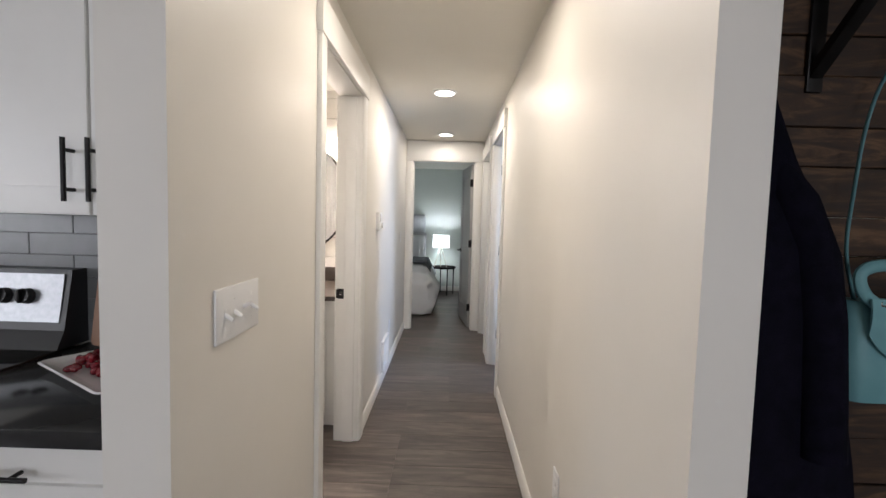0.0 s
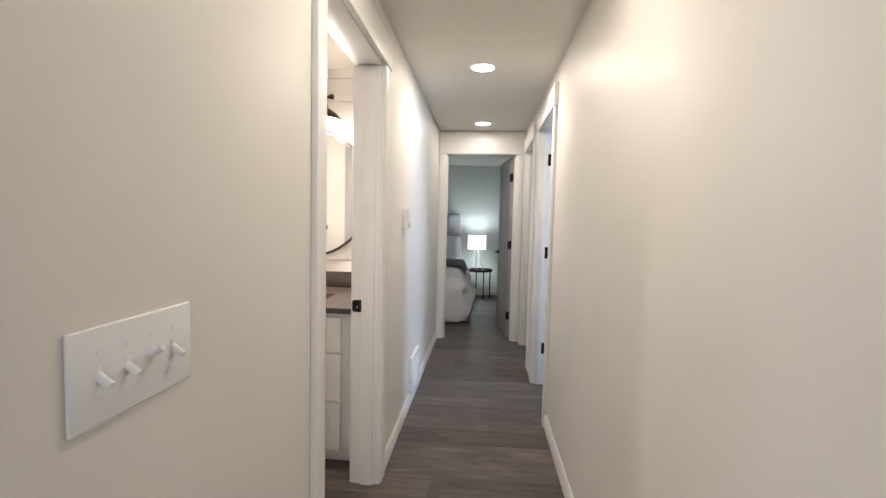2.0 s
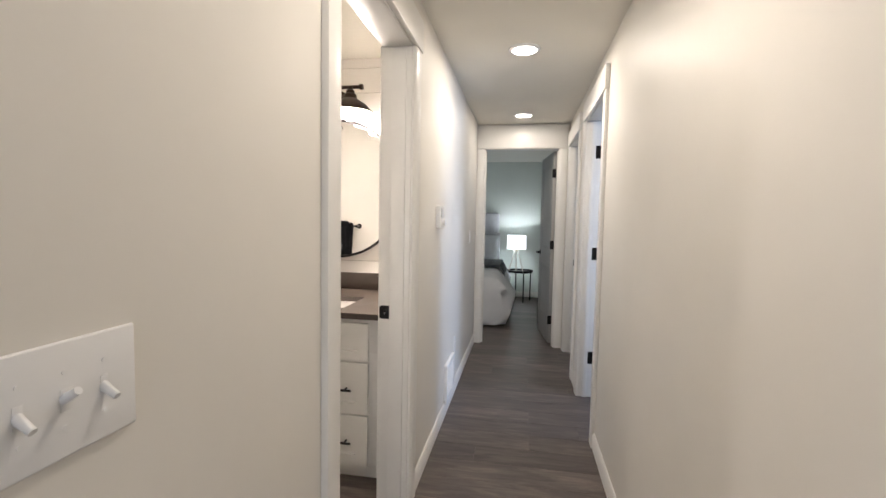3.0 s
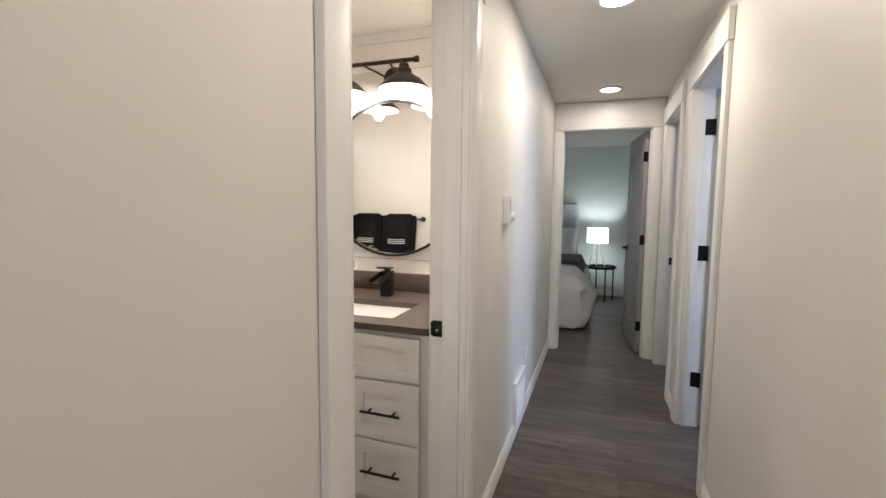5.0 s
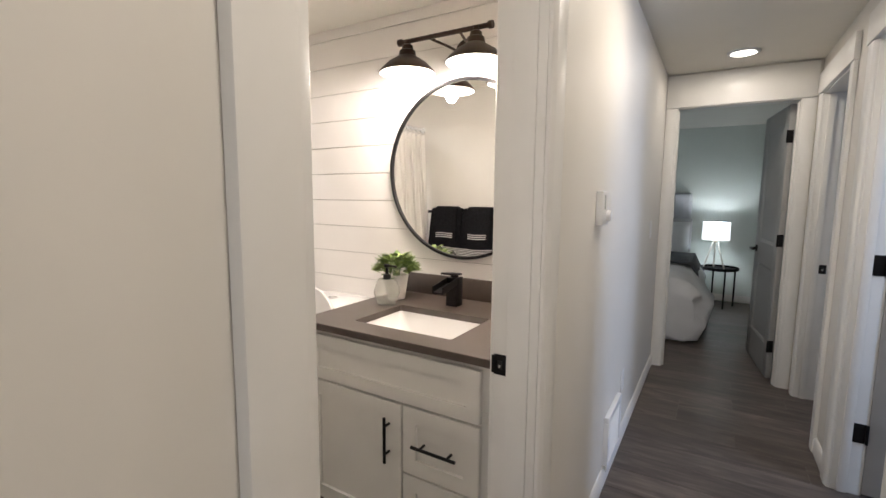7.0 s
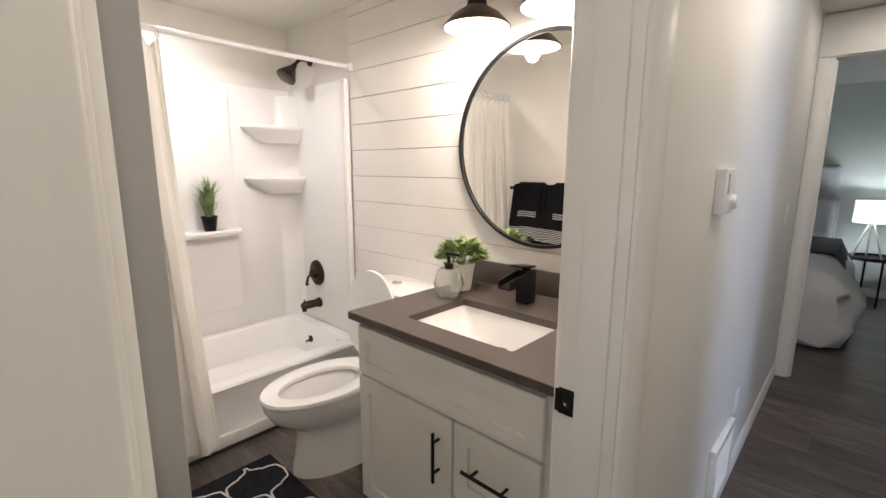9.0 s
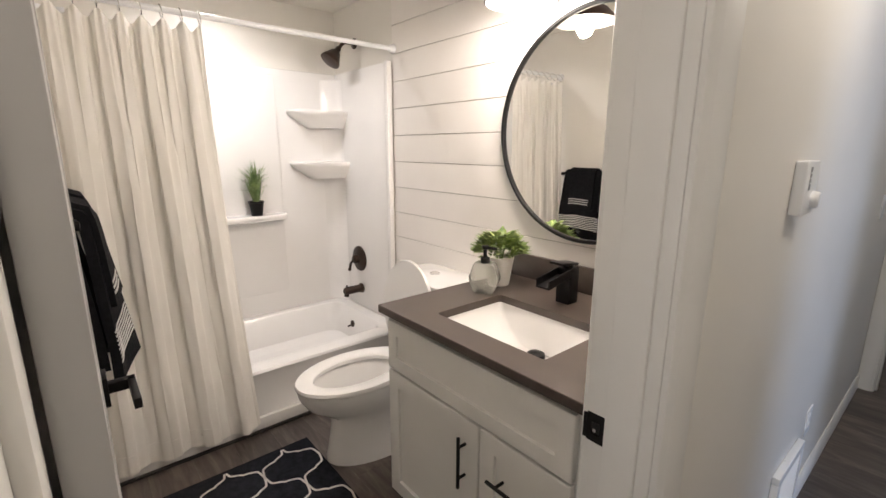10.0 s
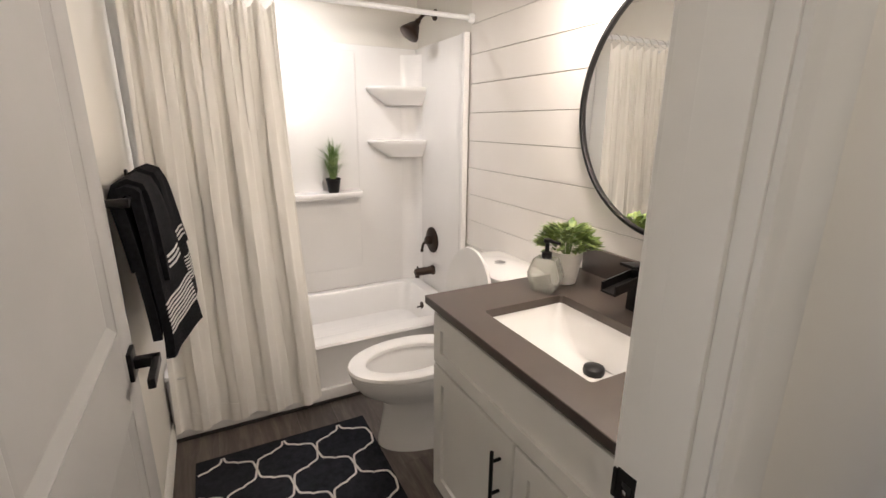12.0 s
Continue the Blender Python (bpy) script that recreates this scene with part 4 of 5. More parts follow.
pg = thing("grass_plant", "small green grass plant in a black pot", "plant", (SURR_X + 0.075, 4.545, 1.005))
bm = bmesh.new()
lathe(bm, [(0, 0), (0.033, 0), (0.044, 0.078), (0.047, 0.080), (0.047, 0.090), (0.042, 0.090), (0.040, 0.075), (0, 0.075)], n=20)
part("pot", bm, M_BLACK, pg, "plain black pot")
bm = bmesh.new()
for _ in range(210):
    a, e, h = rng.uniform(0, 6.28), rng.uniform(0.02, 0.15), rng.uniform(0.12, 0.29)
    c, s = math.cos(a), math.sin(a)
    w = rng.uniform(0.0018, 0.0034)
    side = Vector((-s, c, 0)) * w
    p = [Vector((0.02 * c * rng.random(), 0.02 * s * rng.random(), 0.075)), Vector((max(e * 0.35 * c, -0.05) + rng.uniform(-0.012, 0.012), e * 0.35 * s + rng.uniform(-0.012, 0.012), 0.075 + h * 0.62)), Vector((max(e * c, -0.07), e * s, 0.075 + h - e * 0.35))]
    v = [bm.verts.new(q) for q in (p[0] - side, p[0] + side, p[1] + side, p[1] - side, p[2])]
    bm.faces.new((v[0], v[1], v[2], v[3]))
    bm.faces.new((v[3], v[2], v[4]))
part("foliage", bm, M_GRASS, pg, "thin arching green blades", soft=False)

# shower fittings
val = thing("shower_valve", "oil-rubbed bronze shower valve with lever", "shower valve", (-2.400, SURR_Y, 0.671))
bm = bmesh.new()
lathe(bm, [(0, 0.0), (0.088, 0.0), (0.086, -0.008), (0.06, -0.014), (0.032, -0.018), (0.030, -0.045), (0.022, -0.052), (0, -0.053)], n=32, axis="y")
part("plate", bm, M_BRONZE, val)
bm = bmesh.new()
tube(bm, [(0, -0.042, 0), (-0.03, -0.055, -0.03), (-0.045, -0.058, -0.075)], 0.009, 10)
bmesh.ops.create_uvsphere(bm, u_segments=12, v_segments=8, radius=0.012, matrix=Matrix.Translation((-0.046, -0.058, -0.08)))
part("lever", bm, M_BRONZE, val)
sp = thing("tub_spout", "oil-rubbed bronze tub spout", "tub spout", (-2.385, SURR_Y, 0.462))
bm = bmesh.new()
lathe(bm, [(0, 0.0), (0.034, 0.0), (0.034, -0.012), (0.027, -0.020), (0.027, -0.10), (0.024, -0.13), (0.018, -0.138), (0, -0.139)], n=20, axis="y")
rod(bm, (0, -0.118, -0.005), (0, -0.122, -0.040), 0.016, 12)
rod(bm, (0, -0.118, 0.02), (0, -0.118, 0.04), 0.006, 10)
part("spout", bm, M_BRONZE, sp)
sh = thing("wall_shower", "oil-rubbed bronze shower head on a bent arm", "shower head", (-2.366, SURR_Y, 2.050))
bm = bmesh.new()
lathe(bm, [(0, 0.0), (0.032, 0.0), (0.030, -0.008), (0.012, -0.012), (0, -0.012)], n=20, axis="y")
part("flange", bm, M_BRONZE, sh)
bm = bmesh.new()
tube(bm, [(0, -0.005, 0), (0, -0.06, 0.0), (0, -0.085, -0.012), (0, -0.115, -0.045)], 0.0105, 10)
part("arm", bm, M_BRONZE, sh)
bm = bmesh.new()
lathe(bm, [(0, 0.0), (0.016, 0.0), (0.018, -0.022), (0.030, -0.035), (0.050, -0.075), (0.060, -0.092), (0.061, -0.104), (0.055, -0.108), (0, -0.108)], n=28)
bmesh.ops.transform(bm, matrix=Matrix.Translation((0, -0.11, -0.04)) @ Matrix.Rotation(radians(-38), 4, "X"), verts=bm.verts[:])
part("spray_head", bm, M_BRONZE, sh)

# curtain rail, rings and curtain
RODX, RODZ = -1.990, 1.968
rail = thing("shower_rail", "white tension shower curtain rail", "curtain rail", (RODX, 0, RODZ))
bm = bmesh.new()
rod(bm, (0, BY0 + 0.012, 0), (0, BY1 - 0.012, 0), 0.0125, 16)
part("tube", bm, M_PLATE, rail)
for y, s in ((BY0, 1), (BY1, -1)):
    bm = bmesh.new()
    lathe(bm, [(0, 0.001 * s), (0.026, 0.001 * s), (0.025, s * 0.010), (0.018, s * 0.03), (0, s * 0.03)], (0, y, 0), 20, "y")
    part("end_cap", bm, M_PLATE, rail)
cur = thing("shower_curtain", "cream cotton shower curtain drawn to one side", "shower curtain")
CY_A, CY_B = BY0 + 0.055, 4.18
RINGS = 9


def cloth(u, v):
    """u along the rail, v from the rail down: pinched at the rings, opening into broad soft folds."""
    flare = 1 + 0.115 * v ** 1.4
    ph = 2 * math.pi * (RINGS - 1) * u
    w = u + 0.045 * noise.noise(Vector((u * 5, 0.3, 7.1))) + 0.012 * noise.noise(Vector((u * 9, v * 2.0, 2.9)))
    lane = 2 * math.pi * (RINGS - 1) * (w - u) * min(1.0, 4 * v)
    y = CY_A - 0.035 * v * (1 - u) + (CY_B - CY_A) * u * flare + 0.011 * math.sin(2 * ph + lane) * min(1.0, 5 * v) * (1 - 0.6 * v)
    top = max(0.0, 1 - v * 2.6)
    fold = math.cos(ph + lane)
    sharp = math.copysign(abs(fold) ** 0.7, fold)
    deep = 0.019 + 0.012 * noise.noise(Vector((u * 4, 3.1, 0)))
    low = math.cos(2 * math.pi * 4.4 * w + 1.1)
    x = deep * (sharp * (0.12 + 0.55 * top) + 1.0 * low * min(1.0, v * 1.8))
    x += 0.004 * math.cos(2 * math.pi * 23 * w) * max(0.0, 1 - 2.0 * v) + 0.013 * noise.noise(Vector((u * 9, v * 0.9, 1.7)))
    x += 0.006 * noise.noise(Vector((u * 18, v * 3.3, 8.7))) + 0.0040 * noise.noise(Vector((u * 38, v * 13, 4.7)))
    sag = 0.030 * (0.5 - 0.5 * math.cos(ph)) * max(0.0, 1 - v * 5)
    hem = 0.03 * noise.noise(Vector((u * 5, 9.0, 0))) * max(0.0, v - 0.8) * 5
    z = RODZ - 0.045 - sag - v * (RODZ - 0.045 - 0.055) + hem
    return Vector((RODX + 0.035 + 0.115 * v + x, y, z))


def hanging(f, nu, nv, thick):
    """A cloth f(u, v) with two faces a little apart across the rail, closed at its edges."""
    bm = bmesh.new()
    g = [[[bm.verts.new(f(i / nu, j / nv) + Vector((dx, 0, 0))) for j in range(nv + 1)] for i in range(nu + 1)] for dx in (0, -thick)]
    for p in g:
        for i in range(nu):
            for j in range(nv):
                bm.faces.new((p[i][j], p[i + 1][j], p[i + 1][j + 1], p[i][j + 1]))
    p, q = g
    for i in range(nu):
        for j in (0, nv):
            bm.faces.new((p[i][j], p[i + 1][j], q[i + 1][j], q[i][j]))
    for j in range(nv):
        for i in (0, nu):
            bm.faces.new((p[i][j], p[i][j + 1], q[i][j + 1], q[i][j]))
    return bm


smooth(part("cloth", hanging(cloth, 230, 80, 0.0016), M_CURTAIN, cur), 80)
smooth(part("hem", hanging(lambda u, v: cloth(u, 0.952 + 0.016 * v) + Vector((0.0024, 0, 0)), 230, 2, 0.0012), M_CURTAIN, cur, "stitched cream hem"), 80)
bm = bmesh.new()
sheet(bm, lambda u, v: Vector((RODX - 0.030 + 0.006 * math.cos(2 * math.pi * 2 * u) - 0.035 * v, BY0 + 0.012 + 0.16 * u, RODZ - 0.045 - v * 1.42)), 30, 16, 0.0008)
part("liner", bm, M_LINER, cur, "white vinyl inner liner")
for k in range(RINGS):
    u = k / (RINGS - 1)
    p = cloth(u, 0.0)
    bm = bmesh.new()
    cx, cz = (RODX + p.x) / 2, (RODZ + 0.004 + p.z) / 2
    tube(bm, [(RODX + 0.022 * math.cos(a) + (p.x - RODX) * 0.5 * (1 - math.sin(a)) * 0.9, p.y, RODZ - 0.012 + 0.030 * math.sin(a)) for a in [2 * math.pi * i / 14 for i in range(15)]], 0.0018, 6)
    part("ring", bm, M_CHROME, cur, "chrome curtain ring")

# towel bar and towels
TBX0, TBX1, TBZ, TBY = -1.86, -1.135, 1.226, BY0 + 0.085
tb = thing("towel_bar", "black metal towel bar on the wall", "towel bar")
bm = bmesh.new()
rod(bm, (TBX0, TBY, TBZ), (TBX1, TBY, TBZ), 0.008, 12)
part("bar", bm, M_BLACK, tb)
for x in (TBX0, TBX1):
    bm = bmesh.new()
    lathe(bm, [(0, 0.0), (0.026, 0.0), (0.024, 0.008), (0.012, 0.012), (0.011, 0.07), (0.013, 0.075), (0.013, 0.095), (0, 0.097)], (x, BY0, TBZ), 18, "y")
    part("post", bm, M_BLACK, tb)


def towel(x0, x1, front, seed):
    t = thing("hand_towel", "folded black hand towel with white stripes", "towel", group="towels on the bar")

    def drape(u, v, off=0.0, reach=1.0, r0=0.036):
        """u along the bar, v from the wall side over the bar to the room side."""
        x = x0 + (x1 - x0) * u + 0.012 * noise.noise(Vector((u * 3, v * 4, seed)))
        r = r0 + off
        swing = 0.075 * (1 - u)
        if v < 0.40:
            d = 0.85 * (1 - v / 0.40) * reach
            y = TBY - r + (0.030 + 0.3 * swing) * math.sin(d * 1.8) + 0.010 * math.sin(u * 6 + seed) * d
            z = TBZ - front * d
        elif v < 0.5:
            a = math.pi * (v - 0.40) / 0.10
            y, z = TBY - r * math.cos(a), TBZ + r * math.sin(a)
        else:
            d = (v - 0.5) / 0.5 * reach
            y = TBY + r + swing * d ** 0.8 + 0.008 * math.sin(d * 2.6) + 0.010 * math.sin(u * 7 + seed) * d + 0.012 * noise.noise(Vector((u * 2.5, d * 2, seed)))
            z = TBZ - front * d * (1 + 0.05 * noise.noise(Vector((u * 2.2, 0.5, seed))))
        return Vector((x, y, z))

    def slab(u0, u1, v0, v1, lo, hi, nu, nv, reach=1.0, r0=0.036):
        bm = bmesh.new()
        sheets = []
        for off in (lo, hi):
            sheets.append([[bm.verts.new(drape(u0 + (u1 - u0) * i / nu, v0 + (v1 - v0) * j / nv, off, reach, r0)) for j in range(nv + 1)] for i in range(nu + 1)])
        for g in sheets:
            for i in range(nu):
                for j in range(nv):
                    bm.faces.new((g[i][j], g[i + 1][j], g[i + 1][j + 1], g[i][j + 1]))
        p, q = sheets
        for i in range(nu):
            for j in (0, nv):
                bm.faces.new((p[i][j], p[i + 1][j], q[i + 1][j], q[i][j]))
        for j in range(nv):
            for i in (0, nu):
                bm.faces.new((p[i][j], p[i][j + 1], q[i][j + 1], q[i][j]))
        return bm
    part("cloth", slab(0, 1, 0, 1, -0.024, 0.0, 24, 60), M_TOWEL, t, "thick black terry")
    for k in range(8):
        v = 0.5 + 0.5 * (0.64 + k * 0.027)
        part("stripe", slab(0.0, 1.0, v, v + 0.006, -0.002, 0.0014, 24, 2), M_STRIPE, t, "woven white stripe")

    cloth_top = thing("washcloth", "small black washcloth with three white stripes folded over a towel", "towel", group="washcloths on the towels")
    part("cloth", slab(0.14, 0.86, 0, 1, -0.012, 0.002, 18, 40, 0.52, 0.050), M_TOWEL, cloth_top, "thick black terry")
    for k in range(3):
        v = 0.5 + 0.5 * (0.72 + k * 0.065)
        part("stripe", slab(0.24, 0.76, v, v + 0.014, -0.001, 0.0036, 18, 2, 0.52, 0.050), M_STRIPE, cloth_top, "woven white stripe")
    return t


towel(-1.49, -1.185, 0.49, 1.3)
towel(-1.815, -1.515, 0.485, 5.1)

# rug with a trellis
RGX0, RGX1, RGY0, RGY1 = -1.665, -0.85, 3.655, 4.40
rug = thing("bath_rug", "charcoal bath rug with a white trellis pattern", "rug")
bm = bmesh.new()
box(bm, (RGX0, RGY0, 0.0005), (RGX1, RGY1, 0.011), 0.004)
part("base", bm, M_RUG, rug)
PX, PY = 0.157, 0.1265    # half periods of the trellis


def arc(a, b, n=12, swell=0.024):
    """One side of an ogee cell: it leaves a node along the rug, bulges, steps through a small notch and bulges back."""
    a, b = Vector(a), Vector(b)
    way = (b - a).normalized()
    side = Vector((-way.y, way.x)) * (-1 if b.y > a.y else 1)
    pts = []
    for i in range(2 * n + 1):
        k = i / (2 * n)
        notch = 0.007 * math.exp(-((k - 0.5) / 0.035) ** 2)
        pts.append(a + (b - a) * (k + 0.03 * math.sin(4 * math.pi * k)) + side * (swell * math.sin(2 * math.pi * k) + notch))
    return pts


bm = bmesh.new()


def strip(pts, w=0.0050, z0=0.0095, z1=0.0128):
    prev = None
    for i, p in enumerate(pts):
        d = (pts[min(i + 1, len(pts) - 1)] - pts[max(i - 1, 0)]).normalized()
        nn = Vector((-d.y, d.x)) * w
        ring = [bm.verts.new((p.x - nn.x, p.y - nn.y, z0)), bm.verts.new((p.x - nn.x * 0.8, p.y - nn.y * 0.8, z1)), bm.verts.new((p.x + nn.x * 0.8, p.y + nn.y * 0.8, z1)), bm.verts.new((p.x + nn.x, p.y + nn.y, z0))]
        if prev:
            for k in range(3):
                bm.faces.new((prev[k], prev[k + 1], ring[k + 1], ring[k]))
        prev = ring


OX, OY = -1.509, 3.886
for i in range(-3, 8):
    for j in range(-4, 8):
        if (i + j) % 2:
            continue
        p = (OX + i * PX, OY + j * PY)
        for sx, sy in ((1, 1), (1, -1)):
            q = (p[0] + sx * PX, p[1] + sy * PY)
            pts = [v for v in arc(p, q) if RGX0 + 0.012 < v.x < RGX1 - 0.012 and RGY0 + 0.006 < v.y < RGY1 - 0.006]
            if len(pts) > 1:
                strip(pts)
tagged(part("trellis", bm, M_RUGLINE, rug, "raised white trellis lines", soft=False), kind="stuff")

# ---------------------------------------------------------------- bedroom beyond the hall
bed = thing("bed", "bed with white duvet and grey upholstered headboard", "bed")
bm = bmesh.new()
box(bm, (-1.35, 10.13, 0.25), (0.10, 10.23, 1.44), 0.045, 4)
part("headboard", bm, M_HEAD, bed, "grey upholstered headboard")
bm = bmesh.new()
box(bm, (-1.35, 8.12, 0.28), (0.10, 10.13, 0.60), 0.07, 4)
part("mattress", bm, M_DUVET, bed)
part("bed_frame", boxes(((-1.33, 8.15, 0.08), (0.08, 10.12, 0.28)), bevel=0.01), M_CHAR, bed)
for x in (-1.28, 0.0):
    for y in (8.2, 10.0):
        part("leg", boxes(((x, y, 0), (x + 0.05, y + 0.05, 0.09))), M_CHAR, bed)
bm = bmesh.new()
DUV = [(7.93, 0.38, 0.50), (7.99, 0.20, 0.60), (8.15, 0.44, 0.62), (8.35, 0.43, 0.64), (8.60, 0.36, 0.65), (8.9, 0.27, 0.66), (9.4, 0.22, 0.66)]
rings_d = []
for y, out, topz in DUV:
    low = 0.02 if y < 8.4 else 0.02 + (y - 8.4) * 0.35
    dip = 0.12 if y < 7.95 else 0.0
    pts = [(-1.30, low), (-0.6, low + 0.01), (0.02, low), (0.22, low), (0.315 - dip, low + 0.01), (0.38 - dip, 0.18), (0.43 if out > 0.3 and not dip else out - 0.1 * bool(dip), 0.36), (0.33 - dip, 0.47), (0.21 - dip, topz - 0.03), (0.10 - dip, topz), (-0.4, topz + 0.01), (-1.0, topz), (-1.34, topz - 0.1)]
    rings_d.append([Vector((x + 0.005 * noise.noise(Vector((x * 6, y * 5, 1))), y + 0.02 * noise.noise(Vector((x * 5, y, z * 6))), max(0.012, z + 0.005 * noise.noise(Vector((x * 7, y * 6, 3)))))) for x, z in pts])
loft(bm, rings_d)
bmesh.ops.subdivide_edges(bm, edges=bm.edges[:], cuts=1, smooth=0.12, use_grid_fill=True)
smooth(part("duvet", bm, M_DUVET, bed, "white duvet hanging over the side"), 120)
bm = bmesh.new()
sheet(bm, lambda u, v: Vector((-1.2 + 1.40 * min(u, 0.94) / 0.94 + max(0, u - 0.94) * 2.2, 8.62 + 0.95 * v, 0.695 - max(0, u - 0.94) * 4.6 + 0.010 * noise.noise(Vector((u * 8, v * 6, 5))))), 50, 16, 0.025)
part("throw", bm, M_CHAR, bed, "charcoal throw blanket")


def pillow(x, y, z, w, h, mat, lean, label):
    p = thing("pillow", label, "pillow", (x, y, z), "pillows on the bed")
    bm = bmesh.new()
    def f(u, v):
        a, b = 2 * u - 1, 2 * v - 1
        k = (1 - a ** 4) * (1 - b ** 4)
        return a, b, k
    for s in (-1, 1):
        g = [[bm.verts.new((w / 2 * f(i / 12, j / 12)[0], s * 0.085 * f(i / 12, j / 12)[2] ** 0.6, h / 2 + h / 2 * f(i / 12, j / 12)[1])) for j in range(13)] for i in range(13)]
        for i in range(12):
            for j in range(12):
                bm.faces.new((g[i][j], g[i + 1][j], g[i + 1][j + 1], g[i][j + 1]))
    bmesh.ops.remove_doubles(bm, verts=bm.verts[:], dist=1e-4)
    bmesh.ops.rotate(bm, verts=bm.verts[:], cent=(0, 0, 0), matrix=Matrix.Rotation(radians(lean), 3, "X"))
    part("cushion", bm, mat, p)


pillow(-0.20, 9.93, 0.66, 0.66, 0.45, M_HEAD, -14, "grey pillow against the headboard")
pillow(-0.22, 9.72, 0.66, 0.66, 0.42, M_DUVET, -18, "white pillow in front of the headboard")

tab = thing("side_table", "round black metal tray side table", "side table", (0.47, 9.88, 0))
bm = bmesh.new()
lathe(bm, [(0, 0.47), (0.205, 0.47), (0.213, 0.478), (0.213, 0.505), (0.207, 0.505), (0.205, 0.482), (0, 0.480)], n=36)
part("tray_top", bm, M_BLACK, tab)
for a in (20, 110, 200, 290):
    c, s = math.cos(radians(a)), math.sin(radians(a))
    bm = bmesh.new()
    rod(bm, (0.185 * c, 0.185 * s, 0), (0.185 * c, 0.185 * s, 0.472), 0.010, 10)
    part("leg", bm, M_BLACK, tab)
lamp = thing("table_lamp", "lit tripod table lamp with a white drum shade", "table lamp", (0.405, 9.86, 0.482))
for a in (90, 210, 330):
    c, s = math.cos(radians(a)), math.sin(radians(a))
    bm = bmesh.new()
    rod(bm, (0.135 * c, 0.135 * s, 0), (0.02 * c, 0.02 * s, 0.36), 0.009, 10)
    part("leg", bm, M_LAMPWOOD, lamp)
bm = bmesh.new()
lathe(bm, [(0, 0.34), (0.03, 0.345), (0.03, 0.365), (0.012, 0.37), (0.012, 0.42), (0, 0.42)], n=16)
part("hub", bm, surface("brass", (0.5, 0.36, 0.14), (0.56, 0.41, 0.18), 10, 0.3, 1.0), lamp, "small brass hub")
bm = bmesh.new()
lathe(bm, [(0.155, 0.365), (0.150, 0.585), (0.147, 0.585), (0.152, 0.365), (0.155, 0.365)], n=36)
part("shade", bm, M_LAMPSHADE, lamp, "white drum shade glowing")

# ---------------------------------------------------------------- kitchen corner beside the hall
KW = 3.24
BASE_F, TOP_F, UP_F = 2.66, 2.60, 2.92
kb = thing("base_cabinet", "white kitchen base cabinet with black pulls", "cabinet")
part("body", boxes(((-0.698, BASE_F + 0.02, 0.09), (-0.134, KW - 0.002, 0.86)), ((-0.698, BASE_F + 0.08, 0), (-0.134, KW - 0.002, 0.09))), M_VANITY, kb)
kd = shaker("drawer", kb, -0.694, -0.138, 0.70, 0.852, BASE_F + 0.02, M_VANITY, 0.045)
bar_pull(kd, (-0.56, BASE_F, 0.775), (-0.36, BASE_F, 0.775), (0, -0.032, 0))
shaker("door", kb, -0.694, -0.138, 0.10, 0.69, BASE_F + 0.02, M_VANITY)
kt = thing("kitchen_countertop", "glossy dark quartz kitchen countertop", "countertop")
part("slab", boxes(((-0.700, TOP_F, 0.861), (-0.134, KW - 0.012, 0.90)), bevel=0.003), M_KQUARTZ, kt)
ku = None
for x0, x1, pull in ((-0.90, -0.442, -0.483), (-0.438, -0.134, -0.418)):
    ku = thing("wall_cabinet", "white shaker wall cabinet with a black bar pull", "cabinet", group="kitchen wall cabinets")
    part("body", boxes(((x0, UP_F + 0.02, 1.335), (x1, KW - 0.002, CEIL - 0.002))), M_VANITY, ku)
    dd = shaker("door", ku, x0 + 0.002, x1 - 0.002, 1.337, CEIL - 0.01, UP_F + 0.02, M_VANITY, 0.072)
    bar_pull(dd, (pull, UP_F, 1.37), (pull, UP_F, 1.535), (0, -0.035, 0), 0.0062)

rg = thing("range", "black and stainless steel kitchen range", "range")
part("body", boxes(((-1.46, 2.66, 0.02), (-0.703, KW - 0.014, 0.885)), bevel=0.004), M_BLKGLASS, rg)
part("cooktop", boxes(((-1.46, 2.62, 0.886), (-0.703, 3.12, 0.904)), bevel=0.004), M_BLKGLASS, rg, "black glass cooktop")
bm = bmesh.new()
loft(bm, [[Vector((x, y, z)) for y, z in ((3.10, 0.904), (KW - 0.014, 0.904), (KW - 0.014, 1.153), (3.168, 1.153), (3.13, 0.96))] for x in (-1.46, -0.703)])
part("backguard", bm, M_BLKENAMEL, rg, "black control panel", soft=False)
bm = bmesh.new()
nrm_k = Vector((0, -0.165, 0.035)).normalized()
loft(bm, [[Vector((x, y, z)) + nrm_k * o for x, (y, z) in ((-1.43, (3.136, 0.985)), (-0.722, (3.136, 0.985)), (-0.722, (3.163, 1.138)), (-1.43, (3.163, 1.138)))] for o in (0.0015, 0.004)])
part("steel_face", bm, M_STEEL, rg, "brushed steel panel face", soft=False)
for x in (-1.36, -1.28, -0.905, -0.832):
    bm = bmesh.new()
    rod(bm, (x, 3.150, 1.066), (x, 3.122, 1.072), 0.026, 20, 0.023)
    box(bm, (x - 0.004, 3.110, 1.049), (x + 0.004, 3.124, 1.093), 0.002)
    part("knob", bm, M_BLACK, rg, "black round knob")
pl = thing("serving_plate", "white square plate on the countertop", "plate", (-0.405, 2.945, 0.90), turn=-32)
bm = bmesh.new()
